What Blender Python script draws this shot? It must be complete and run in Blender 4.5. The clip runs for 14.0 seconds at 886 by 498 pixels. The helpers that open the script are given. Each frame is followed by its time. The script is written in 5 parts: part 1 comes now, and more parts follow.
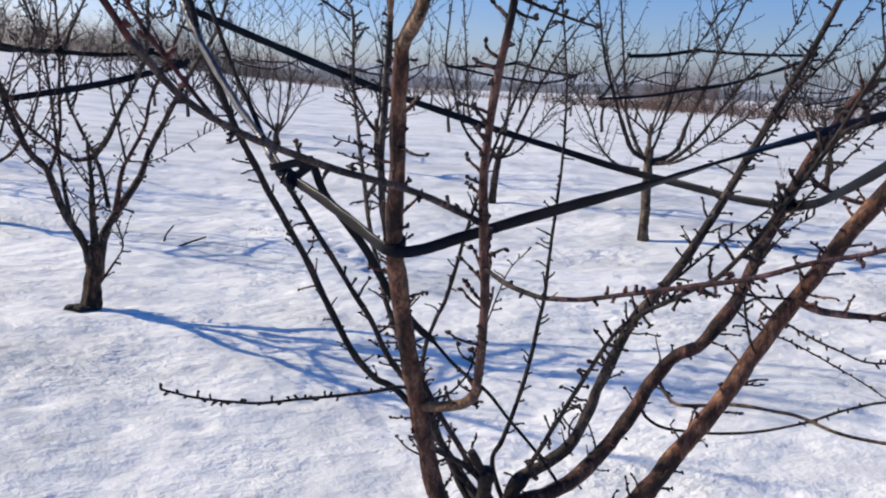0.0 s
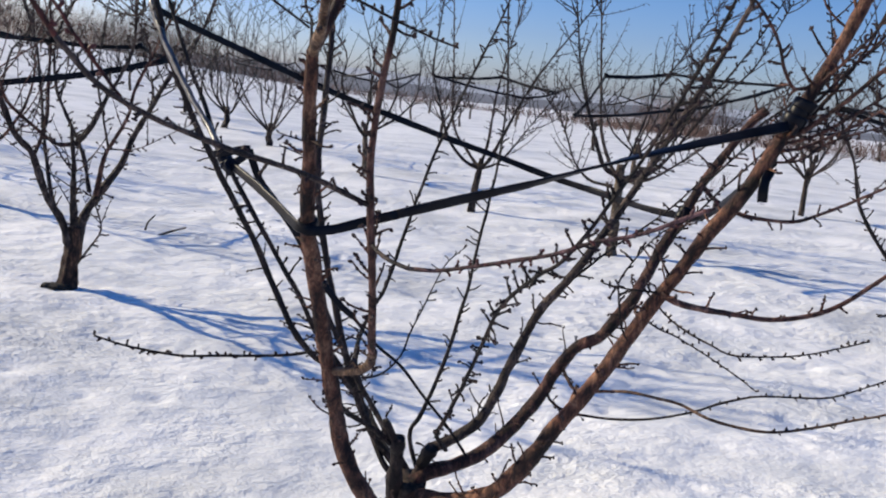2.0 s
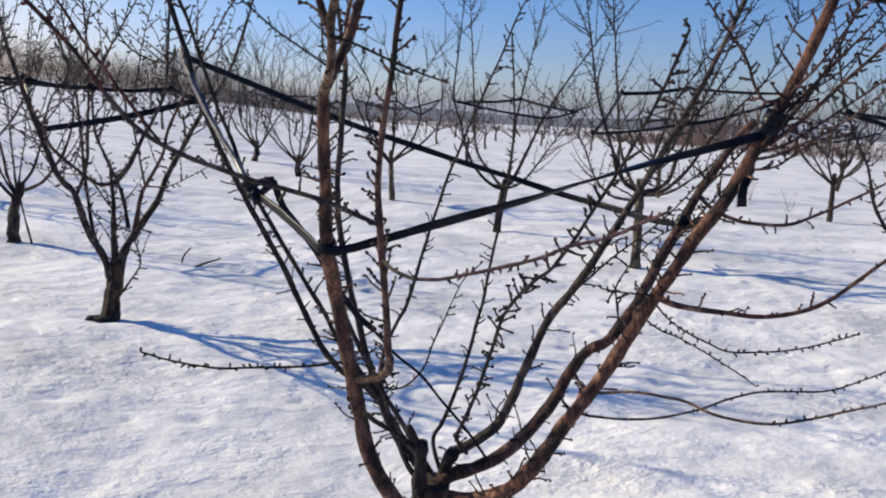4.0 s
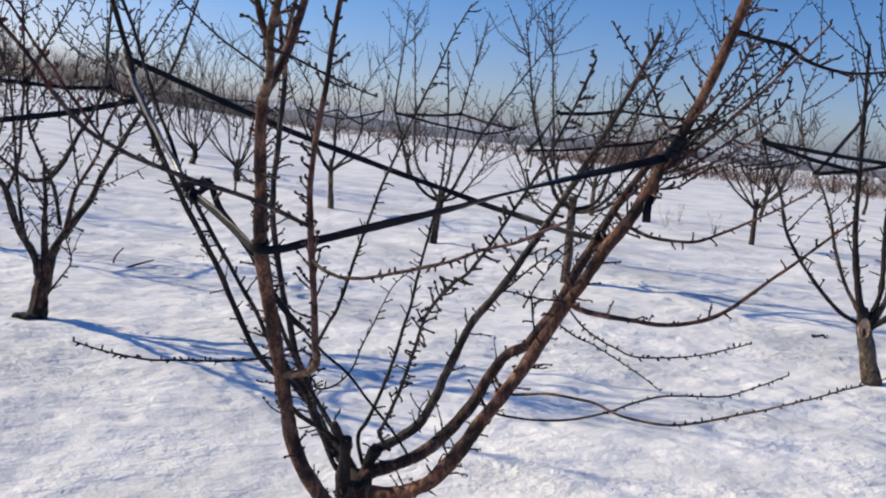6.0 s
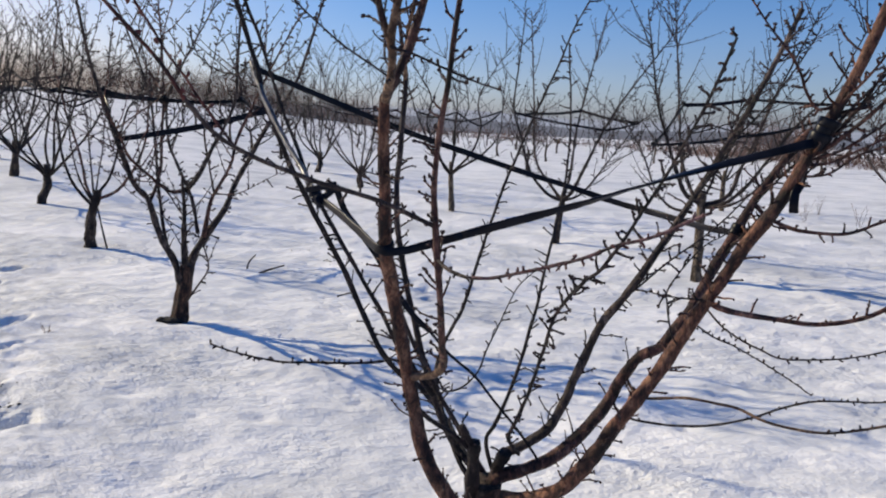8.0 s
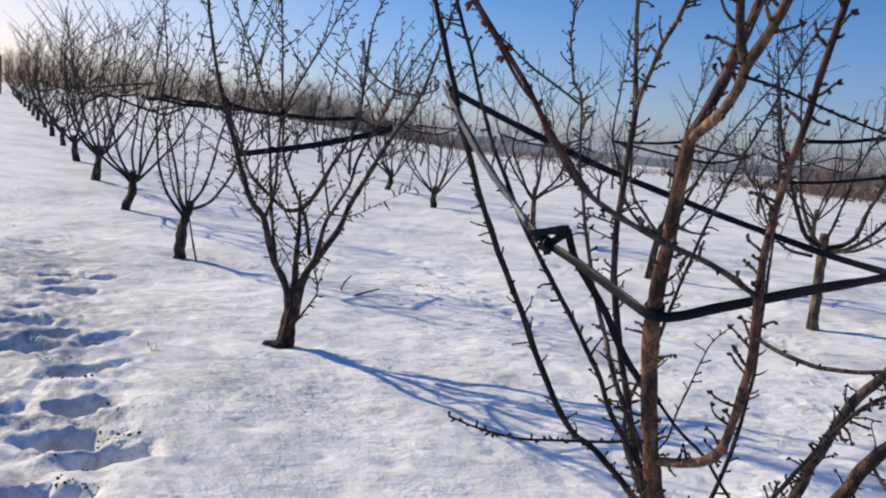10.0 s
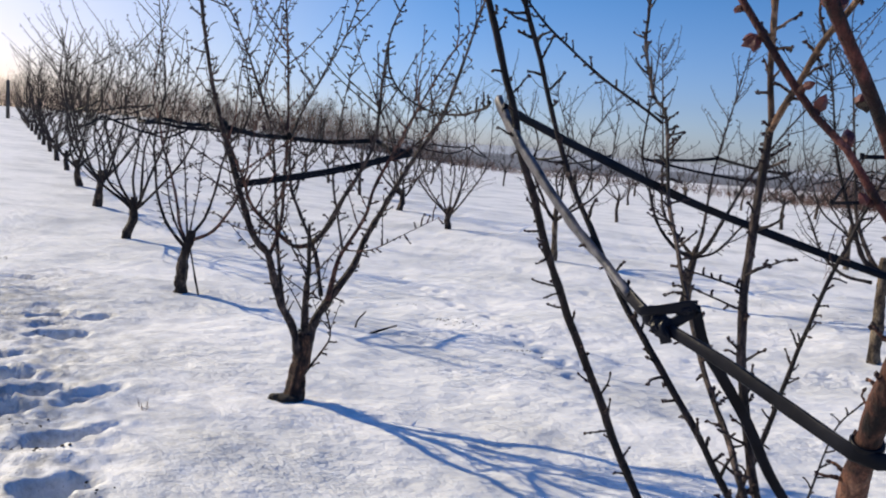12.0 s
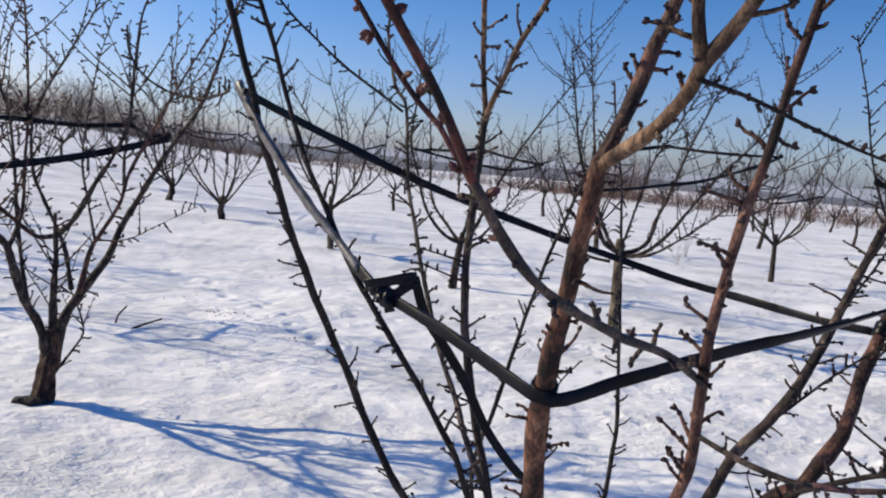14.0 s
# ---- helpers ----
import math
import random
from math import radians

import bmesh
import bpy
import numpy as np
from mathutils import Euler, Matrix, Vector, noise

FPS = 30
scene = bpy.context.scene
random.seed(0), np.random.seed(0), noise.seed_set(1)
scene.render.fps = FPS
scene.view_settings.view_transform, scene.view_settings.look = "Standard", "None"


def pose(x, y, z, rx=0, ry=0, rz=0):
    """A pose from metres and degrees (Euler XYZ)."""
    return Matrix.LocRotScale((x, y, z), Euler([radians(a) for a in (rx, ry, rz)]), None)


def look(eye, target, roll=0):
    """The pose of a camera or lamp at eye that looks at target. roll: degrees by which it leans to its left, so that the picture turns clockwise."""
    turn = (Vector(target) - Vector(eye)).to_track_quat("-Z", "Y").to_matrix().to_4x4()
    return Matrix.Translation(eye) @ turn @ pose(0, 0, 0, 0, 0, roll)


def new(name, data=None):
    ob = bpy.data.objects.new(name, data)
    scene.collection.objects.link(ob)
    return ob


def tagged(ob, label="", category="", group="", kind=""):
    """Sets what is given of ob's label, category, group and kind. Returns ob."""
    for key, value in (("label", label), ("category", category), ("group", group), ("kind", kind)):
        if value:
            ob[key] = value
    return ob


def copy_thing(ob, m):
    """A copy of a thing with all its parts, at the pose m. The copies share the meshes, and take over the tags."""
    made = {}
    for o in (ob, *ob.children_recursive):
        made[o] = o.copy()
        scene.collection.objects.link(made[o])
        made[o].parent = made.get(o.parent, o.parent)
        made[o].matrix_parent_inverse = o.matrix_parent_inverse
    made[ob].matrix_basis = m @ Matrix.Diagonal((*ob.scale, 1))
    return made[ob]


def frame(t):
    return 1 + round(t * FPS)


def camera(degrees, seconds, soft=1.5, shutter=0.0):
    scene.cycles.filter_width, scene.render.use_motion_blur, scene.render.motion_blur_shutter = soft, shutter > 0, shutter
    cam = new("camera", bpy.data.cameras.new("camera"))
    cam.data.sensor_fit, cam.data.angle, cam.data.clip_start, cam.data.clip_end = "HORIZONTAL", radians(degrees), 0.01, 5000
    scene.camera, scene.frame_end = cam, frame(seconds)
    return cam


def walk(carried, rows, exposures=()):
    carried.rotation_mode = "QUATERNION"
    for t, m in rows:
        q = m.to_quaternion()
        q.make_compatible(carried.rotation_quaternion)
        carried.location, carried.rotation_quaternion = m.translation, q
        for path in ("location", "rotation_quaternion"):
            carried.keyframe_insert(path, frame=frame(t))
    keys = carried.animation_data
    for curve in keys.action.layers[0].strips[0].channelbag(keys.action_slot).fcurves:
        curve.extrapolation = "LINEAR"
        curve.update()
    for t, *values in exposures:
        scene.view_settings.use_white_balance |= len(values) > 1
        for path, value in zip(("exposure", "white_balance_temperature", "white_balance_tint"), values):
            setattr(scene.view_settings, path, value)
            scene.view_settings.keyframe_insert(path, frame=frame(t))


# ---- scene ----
cam = camera(58.6, 14.0, soft=2.05)
METRES, EYE, TILT, LEAN, TURN = 3.1, 1.55, -12.5, -2.0, 0.0
ROWS = [
    (0.0, 0.0, 0.0, 0.0, -0.0, 0.0, -0.0),
    (0.5, -0.0245, -0.0358, 0.0001, 0.85, 0.27, -1.31),
    (1.0, -0.0308, -0.0527, -0.0061, 0.74, 0.42, -3.19),
    (1.5, 0.0115, -0.06, -0.0081, -0.35, 0.65, -3.4),
    (2.0, 0.0668, -0.0803, -0.018, -0.46, 0.75, -3.12),
    (2.5, 0.1014, -0.1025, -0.0225, -0.04, 0.99, -1.47),
    (3.0, 0.1061, -0.1146, -0.0212, 2.32, 2.02, -0.29),
    (5.5, 0.0546, -0.1757, -0.0336, -0.72, 2.7, -2.87),
    (6.0, 0.0995, -0.1823, -0.0346, -2.56, 3.35, -2.45),
    (6.5, 0.1383, -0.1846, -0.0417, -1.8, 3.62, -2.69),
    (7.0, 0.1554, -0.1841, -0.0433, 2.18, 3.27, -2.15),
    (7.5, 0.144, -0.1767, -0.0428, 5.51, 3.1, -1.75),
    (8.0, 0.0944, -0.164, -0.036, 6.23, 3.16, -1.73),
    (8.5, 0.0116, -0.1489, -0.0288, 6.89, 3.44, -3.06),
    (9.0, -0.0224, -0.1348, -0.0256, 8.79, 3.77, -5.53),
    (11.5, -0.1638, 0.0572, 0.0302, 10.19, 5.08, -4.12),
    (12.0, -0.1637, 0.1094, 0.0452, 10.14, 5.51, -4.23),
    (12.5, -0.1492, 0.1277, 0.0521, 10.72, 5.86, -3.18),
    (13.0, -0.1497, 0.1276, 0.0517, 6.44, 6.05, -2.2),
    (13.5, -0.1576, 0.0955, 0.0378, -0.74, 5.82, -1.63),
    (14.0, -0.129, 0.0825, 0.0363, -5.36, 5.56, -1.56),
]
walk(cam, [(t, pose(0, 0, EYE, TILT, LEAN, TURN) @ pose(METRES * x, METRES * y, METRES * z, 90 + pitch, roll, yaw)) for t, x, y, z, yaw, pitch, roll in ROWS],
     [(0.0, 0.02, 6600, 10), (1.5, 0.0, 6700, 10), (3.0, -0.02, 6850, 10), (7.0, -0.10, 6900, 10), (9.0, -0.13, 6900, 10), (12.0, -0.04, 6900, 10), (14.0, 0.0, 6900, 10)])

# ---- world, sun, exposure ----
SUN_AZ, SUN_EL = -69.5, 31.0          # degrees from +y towards +x, degrees above the horizon
world = bpy.data.worlds.new("sky")
scene.world = world
world.use_nodes = True
sky = world.node_tree.nodes.new("ShaderNodeTexSky")
sky.sky_type, sky.sun_disc = "NISHITA", False
sky.sun_elevation, sky.sun_rotation = radians(SUN_EL), radians(SUN_AZ)
sky.altitude, sky.air_density, sky.dust_density, sky.ozone_density = 300, 1.0, 1.4, 4.0
tint = world.node_tree.nodes.new("ShaderNodeMix")
tint.data_type, tint.blend_type = "RGBA", "MULTIPLY"
tint.inputs[0].default_value = 1.0
# clear deep blue above, pale winter haze low down
height = world.node_tree.nodes.new("ShaderNodeSeparateXYZ")
haze = world.node_tree.nodes.new("ShaderNodeValToRGB")
haze.color_ramp.elements.new(0.5)
haze.color_ramp.elements.new(0.5)
for e, (pos, col) in zip(haze.color_ramp.elements, ((0.0, (1.42, 1.56, 2.15)), (0.07, (1.00, 1.18, 1.72)), (0.20, (0.51, 0.96, 1.50)), (0.48, (0.06, 0.84, 1.72)))):
    e.position, e.color = pos, (*col, 1)
world.node_tree.links.new(world.node_tree.nodes.new("ShaderNodeTexCoord").outputs["Generated"], height.inputs[0])
world.node_tree.links.new(height.outputs["Z"], haze.inputs[0])
world.node_tree.links.new(haze.outputs[0], tint.inputs[7])
world.node_tree.links.new(sky.outputs[0], tint.inputs[6])
# the white glow of the hazy air round the sun
toward = world.node_tree.nodes.new("ShaderNodeVectorMath")
toward.operation = "DOT_PRODUCT"
toward.inputs[1].default_value = (math.sin(radians(SUN_AZ)) * math.cos(radians(SUN_EL)), math.cos(radians(SUN_AZ)) * math.cos(radians(SUN_EL)), math.sin(radians(SUN_EL)))
glow = world.node_tree.nodes.new("ShaderNodeValToRGB")
glow.color_ramp.interpolation = "EASE"
for e, (pos, v) in zip(glow.color_ramp.elements, ((0.50, 0.0), (0.85, 1.0))):
    e.position, e.color = pos, (v, v, v, 1)
pale = world.node_tree.nodes.new("ShaderNodeMix")
pale.data_type, pale.blend_type = "RGBA", "MIX"
white = world.node_tree.nodes.new("ShaderNodeMix")
white.data_type, white.blend_type = "RGBA", "MULTIPLY"
white.inputs[0].default_value, white.inputs[7].default_value = 1.0, (1.55, 1.32, 1.40, 1)
world.node_tree.links.new(world.node_tree.nodes["Texture Coordinate"].outputs["Generated"], toward.inputs[0])
world.node_tree.links.new(toward.outputs["Value"], glow.inputs[0])
world.node_tree.links.new(sky.outputs[0], white.inputs[6])
# the haze lies low: thinner air higher up shows less of the glow
thin = world.node_tree.nodes.new("ShaderNodeValToRGB")
for e, (pos, v) in zip(thin.color_ramp.elements, ((0.18, 1.0), (0.60, 0.3))):
    e.position, e.color = pos, (v, v, v, 1)
veil = world.node_tree.nodes.new("ShaderNodeMath")
veil.operation = "MULTIPLY"
world.node_tree.links.new(height.outputs["Z"], thin.inputs[0])
world.node_tree.links.new(glow.outputs[0], veil.inputs[0])
world.node_tree.links.new(thin.outputs[0], veil.inputs[1])
world.node_tree.links.new(veil.outputs[0], pale.inputs[0])
world.node_tree.links.new(tint.outputs[2], pale.inputs[6])
world.node_tree.links.new(white.outputs[2], pale.inputs[7])
world.node_tree.links.new(pale.outputs[2], world.node_tree.nodes["Background"].inputs[0])
world.node_tree.nodes["Background"].inputs[1].default_value = 0.09
sun_data = bpy.data.lights.new("sun", "SUN")
sun_data.energy, sun_data.angle, sun_data.color = 4.85, radians(0.65), (1.0, 0.885, 0.655)
sun = new("sun", sun_data)
sun.matrix_world = look((0, 0, 0), (math.sin(radians(-SUN_AZ)) * math.cos(radians(SUN_EL)),
                                    -math.cos(radians(SUN_AZ)) * math.cos(radians(SUN_EL)), -math.sin(radians(SUN_EL))))

# ---- materials ----


def material(name):
    m = bpy.data.materials.new(name)
    m.use_nodes = True
    nt = m.node_tree
    return m, nt, nt.nodes["Principled BSDF"]


def node(nt, kind, **inputs):
    n = nt.nodes.new(kind)
    for k, v in inputs.items():
        n.inputs[k.replace("_", " ")].default_value = v
    return n


def noise_tex(nt, vec, scale, detail=4.0, rough=0.55, dist=0.0):
    n = node(nt, "ShaderNodeTexNoise", Scale=scale, Detail=detail, Roughness=rough, Distortion=dist)
    nt.links.new(vec, n.inputs["Vector"])
    return n.outputs["Fac"]


def ramp(nt, fac, *stops):
    n = nt.nodes.new("ShaderNodeValToRGB")
    while len(n.color_ramp.elements) < len(stops):
        n.color_ramp.elements.new(0.5)
    for e, (pos, col) in zip(n.color_ramp.elements, stops):
        e.position, e.color = pos, (*col, 1) if len(col) == 3 else col
    nt.links.new(fac, n.inputs[0])
    return n.outputs[0]


def mix(nt, fac, a, b, mode="MIX"):
    n = nt.nodes.new("ShaderNodeMix")
    n.data_type, n.blend_type = "RGBA", mode
    for sock, v in ((n.inputs[0], fac), (n.inputs[6], a), (n.inputs[7], b)):
        if isinstance(v, bpy.types.NodeSocket):
            nt.links.new(v, sock)
        else:
            sock.default_value = v if not isinstance(v, tuple) else (*v, 1)
    return n.outputs[2]


def bump(nt, bsdf, height, strength, distance, below=None):
    n = node(nt, "ShaderNodeBump", Strength=strength, Distance=distance)
    nt.links.new(height, n.inputs["Height"])
    if below is not None:
        nt.links.new(below, n.inputs["Normal"])
    nt.links.new(n.outputs[0], bsdf.inputs["Normal"])
    return n.outputs[0]


def coords(nt, which="Object"):
    return nt.nodes.new("ShaderNodeTexCoord").outputs[which]


def snow_material():
    m, nt, b = material("snow")
    p = nt.nodes.new("ShaderNodeNewGeometry").outputs["Position"]
    mp = node(nt, "ShaderNodeMapping", Scale=(1, 1.5, 1), Rotation=(0, 0, 0.6))
    nt.links.new(p, mp.inputs["Vector"])
    v = mp.outputs[0]
    # older grey glazed snow and fresher white crust, in streaky patches of two sizes
    wide = noise_tex(nt, v, 0.75, 3, 0.55, 0.5)
    col = ramp(nt, wide, (0.32, (0.60, 0.61, 0.62)), (0.46, (0.77, 0.775, 0.775)), (0.62, (0.88, 0.875, 0.87)))
    small = ramp(nt, noise_tex(nt, v, 6.5, 6, 0.7, 0.4), (0.30, (0.84, 0.845, 0.855)), (0.46, (0.96, 0.96, 0.965)), (0.62, (1, 1, 1)))
    col = mix(nt, 1.0, col, small, "MULTIPLY")
    # crumbs and litter, thicker in some places
    spots = ramp(nt, noise_tex(nt, p, 46, 3, 0.6), (0.65, (0, 0, 0)), (0.74, (1, 1, 1)))
    where = ramp(nt, noise_tex(nt, v, 1.6, 4, 0.6), (0.49, (0, 0, 0)), (0.68, (0.6, 0.6, 0.6)))
    # boots have worked soil into the trail; a wide margin is darker too
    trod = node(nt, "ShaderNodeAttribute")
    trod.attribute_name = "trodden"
    mottled = mix(nt, 1.0, ramp(nt, noise_tex(nt, p, 7.0, 6, 0.7), (0.36, (0.50, 0.50, 0.50)), (0.58, (0.96, 0.96, 0.96))), col, "MULTIPLY")
    col = mix(nt, trod.outputs["Fac"], col, mottled)
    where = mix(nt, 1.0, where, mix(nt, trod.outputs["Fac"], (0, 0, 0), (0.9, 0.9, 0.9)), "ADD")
    litter = mix(nt, 1.0, spots, where, "MULTIPLY")
    nt.links.new(mix(nt, litter, col, (0.26, 0.235, 0.215)), b.inputs["Base Color"])
    b.inputs["Roughness"].default_value = 0.6
    b.inputs["Specular IOR Level"].default_value = 0.15
    n1 = bump(nt, b, noise_tex(nt, v, 3.6, 5, 0.6), 0.5, 0.085)
    # a crumbly crust of thumb-sized lumps, thick in patches, thin and glazed between
    crust = ramp(nt, noise_tex(nt, v, 0.9, 3, 0.6), (0.42, (0.05, 0.05, 0.05)), (0.64, (1, 1, 1)))
    lumps = ramp(nt, noise_tex(nt, v, 12, 4, 0.6, 0.2), (0.30, (0, 0, 0)), (0.70, (1, 1, 1)))
    n2 = bump(nt, b, mix(nt, 1.0, lumps, crust, "MULTIPLY"), 0.5, 0.030, n1)
    bump(nt, b, noise_tex(nt, p, 55, 3, 0.6), 0.10, 0.005, n2)
    return m


def bark_material(name, dark, mid, light, scale=1.0, rough=0.72):
    m, nt, b = material(name)
    p = nt.nodes.new("ShaderNodeNewGeometry").outputs["Position"]
    mp = node(nt, "ShaderNodeMapping", Scale=(1, 1, 0.35))
    nt.links.new(p, mp.inputs["Vector"])
    v = mp.outputs[0]
    a = noise_tex(nt, v, 20 * scale, 6, 0.7)
    col = ramp(nt, a, (0.37, dark), (0.50, mid), (0.64, light))
    streak = ramp(nt, noise_tex(nt, v, 70 * scale, 5, 0.75, 1.2), (0.36, (0.22, 0.20, 0.21)), (0.58, (1, 1, 1)), (0.75, (1.4, 1.32, 1.22)))
    pores = ramp(nt, noise_tex(nt, p, 210 * scale, 2, 0.6), (0.60, (1, 1, 1)), (0.70, (0.4, 0.38, 0.38)))
    # dark crusty patches
    crust = ramp(nt, noise_tex(nt, p, 9 * scale, 4, 0.7, 0.6), (0.39, (0.17, 0.14, 0.16)), (0.53, (1, 1, 1)))
    col = mix(nt, 1.0, col, crust, "MULTIPLY")
    tint = node(nt, "ShaderNodeObjectInfo")
    shade = ramp(nt, tint.outputs["Random"], (0.0, (0.72, 0.68, 0.70)), (1.0, (1.0, 0.95, 0.92)))
    col = mix(nt, 1.0, mix(nt, 1.0, mix(nt, 1.0, col, streak, "MULTIPLY"), pores, "MULTIPLY"), shade, "MULTIPLY")
    nt.links.new(col, b.inputs["Base Color"])
    b.inputs["Roughness"].default_value = rough
    b.inputs["Specular IOR Level"].default_value = 0.35
    n1 = bump(nt, b, noise_tex(nt, v, 45 * scale, 5, 0.7, 0.8), 0.9, 0.015)
    bump(nt, b, noise_tex(nt, p, 230 * scale, 2, 0.6), 0.5, 0.003, n1)
    return m


def plain(name, a, b_, scale, rough=0.7, bump_size=0.003, metal=0.0, spec=0.4):
    m, nt, b = material(name)
    p = nt.nodes.new("ShaderNodeNewGeometry").outputs["Position"]
    nt.links.new(ramp(nt, noise_tex(nt, p, scale, 5, 0.6), (0.35, a), (0.65, b_)), b.inputs["Base Color"])
    b.inputs["Roughness"].default_value, b.inputs["Metallic"].default_value = rough, metal
    b.inputs["Specular IOR Level"].default_value = spec
    bump(nt, b, noise_tex(nt, p, scale * 6, 3, 0.6), 0.5, bump_size)
    return m


SNOW = snow_material()
BARK = bark_material("bark_brown", (0.020, 0.008, 0.009), (0.140, 0.058, 0.045), (0.38, 0.205, 0.150))
BARK_WARM = bark_material("bark_warm", (0.030, 0.010, 0.008), (0.235, 0.100, 0.060), (0.52, 0.285, 0.168))
BARK_GREY = bark_material("bark_grey", (0.018, 0.012, 0.013), (0.074, 0.052, 0.046), (0.235, 0.180, 0.150))
BARK_DARK = bark_material("bark_dark", (0.008, 0.005, 0.006), (0.021, 0.013, 0.014), (0.070, 0.046, 0.042))
BARK_RED = bark_material("bark_red", (0.045, 0.014, 0.012), (0.150, 0.043, 0.034), (0.30, 0.112, 0.086))
BARK_PLUM = bark_material("bark_plum", (0.028, 0.011, 0.017), (0.085, 0.038, 0.047), (0.23, 0.130, 0.142))
BARK_TAN = bark_material("bark_tan", (0.085, 0.048, 0.028), (0.235, 0.140, 0.082), (0.43, 0.285, 0.180))
BARK_TRUNK = bark_material("bark_trunk", (0.020, 0.014, 0.012), (0.068, 0.047, 0.037), (0.22, 0.165, 0.115), 0.8)
BARK_OLD = bark_material("bark_old", (0.014, 0.009, 0.009), (0.090, 0.042, 0.028), (0.36, 0.20, 0.115), 1.3)
BUD = plain("bud_scales", (0.010, 0.004, 0.005), (0.034, 0.012, 0.013), 120, 0.65, 0.001)
BUD_RED = plain("bud_scales_red", (0.055, 0.012, 0.012), (0.125, 0.030, 0.026), 150, 0.55, 0.001)
RUBBER = plain("black_rubber", (0.0025, 0.003, 0.005), (0.009, 0.010, 0.016), 9, 0.38, 0.0015, 0.0, 0.14)
FILM = plain("shiny_plastic", (0.012, 0.012, 0.015), (0.17, 0.16, 0.165), 16, 0.34, 0.003, 0.0, 0.5)
BARK_PALE = bark_material("bark_pale", (0.075, 0.055, 0.038), (0.20, 0.155, 0.105), (0.36, 0.30, 0.21), 0.8)
CUT_WOOD = plain("cut_wood", (0.30, 0.17, 0.10), (0.52, 0.36, 0.25), 40, 0.75, 0.003)
SOIL = plain("wet_soil", (0.010, 0.008, 0.007), (0.034, 0.026, 0.021), 25, 0.8, 0.01)
THICKET = plain("thicket_bark", (0.085, 0.052, 0.045), (0.20, 0.128, 0.108), 1.5, 0.9, 0.01)
WOOD_OLD = plain("weathered_wood", (0.05, 0.045, 0.042), (0.12, 0.105, 0.095), 14, 0.85, 0.004)
# the haze of the distance is mixed into both of these colours
HILL_HAZED = plain("far_fields_hazed", (0.30, 0.33, 0.37), (0.42, 0.45, 0.50), 0.006, 0.95, 0.0)
WOODS_HAZED = plain("far_woods_hazed", (0.115, 0.125, 0.145), (0.17, 0.18, 0.205), 0.01, 0.95, 0.0)

# ---- ground ----


def smooth(a, b, x):
    t = min(1.0, max(0.0, (x - a) / (b - a)))
    return t * t * (3 - 2 * t)


def lie(x, y):
    """The broad lie of the land: it climbs along the tree row to one side and falls away behind the thicket."""
    s = -0.643 * x + 0.766 * y - 5.14
    az = math.degrees(math.atan2(x, y + 3))
    w = smooth(-4, -30, az) if y > -3 else 0.0
    soft = max(0.0, s - 4.5) ** 2 / (max(0.0, s - 4.5) + 3.0)
    up = 0.034 * min(soft, 90) * w
    far = math.hypot(x, y)
    down = -0.035 * max(0.0, far - 85) * (1 - w)
    return up + max(down, -14)


TRAIL = [(-6.0, 7.3), (-5.15, 6.2), (-4.2, 5.0), (-3.3, 3.75), (-2.6, 2.75), (-2.25, 1.3), (-2.0, -1.8)]


def footprints():
    """Places and turns of boot prints along the trodden trail."""
    rnd = random.Random(21)
    out = []
    for (ax, ay), (bx, by) in zip(TRAIL, TRAIL[1:]):
        for k in range(4):
            s = rnd.random()
            out.append((ax + (bx - ax) * s + rnd.gauss(0, 0.24), ay + (by - ay) * s + rnd.gauss(0, 0.18), rnd.uniform(0.2, 1.0), rnd.uniform(0.02, 0.05)))
    for x, y in ((-5.0, 6.33), (-4.6, 6.34), (-4.52, 5.77), (-2.71, 3.32), (-2.54, 2.93), (-2.25, 2.86), (-2.29, 2.43), (-3.66, 4.12), (-3.67, 4.42), (-3.05, 3.81), (-4.06, 4.65)):
        out.append((x, y, rnd.uniform(0.35, 0.8), rnd.uniform(0.10, 0.13)))
    return out


FOOT = footprints()


def trail(x, y, inner=0.2, outer=0.75):
    """How far a place lies within the trodden trail, 0 to 1."""
    if x > -0.2 or x < -6.5 or y < -2.3 or y > 8:
        return 0.0
    best = 9.0
    for (ax, ay), (bx, by) in zip(TRAIL, TRAIL[1:]):
        dx, dy = bx - ax, by - ay
        t = min(1.0, max(0.0, ((x - ax) * dx + (y - ay) * dy) / (dx * dx + dy * dy)))
        best = min(best, math.hypot(x - ax - dx * t, y - ay - dy * t))
    return 1 - smooth(inner, outer, best)


def dimples():
    """Small thaw pits in the crust and the line of an old track, sorted by half-metre squares."""
    rnd = random.Random(77)
    out = {}
    pits = [(rnd.uniform(-2.2, 4.6), rnd.uniform(3.2, 11.5), rnd.uniform(0.03, 0.07), rnd.uniform(0.008, 0.022)) for k in range(260)]
    for (ax, ay), (bx, by) in (TRACK_A, TRACK_B):
        n = int(math.hypot(bx - ax, by - ay) / 0.16)
        for k in range(n):
            pits.append((ax + (bx - ax) * k / n + rnd.gauss(0, 0.05), ay + (by - ay) * k / n + rnd.gauss(0, 0.05), rnd.uniform(0.04, 0.075), rnd.uniform(0.03, 0.055)))
    for x, y, r, deep in pits:
        for i in (-1, 0, 1):
            for j in (-1, 0, 1):
                out.setdefault((int(math.floor(x * 2)) + i, int(math.floor(y * 2)) + j), []).append((x, y, r, deep))
    return out


TRACK_A = ((-3.03, 10.26), (-1.18, 7.57))
TRACK_B = ((-1.18, 7.57), (-0.45, 6.0))
DIMPLES = dimples()


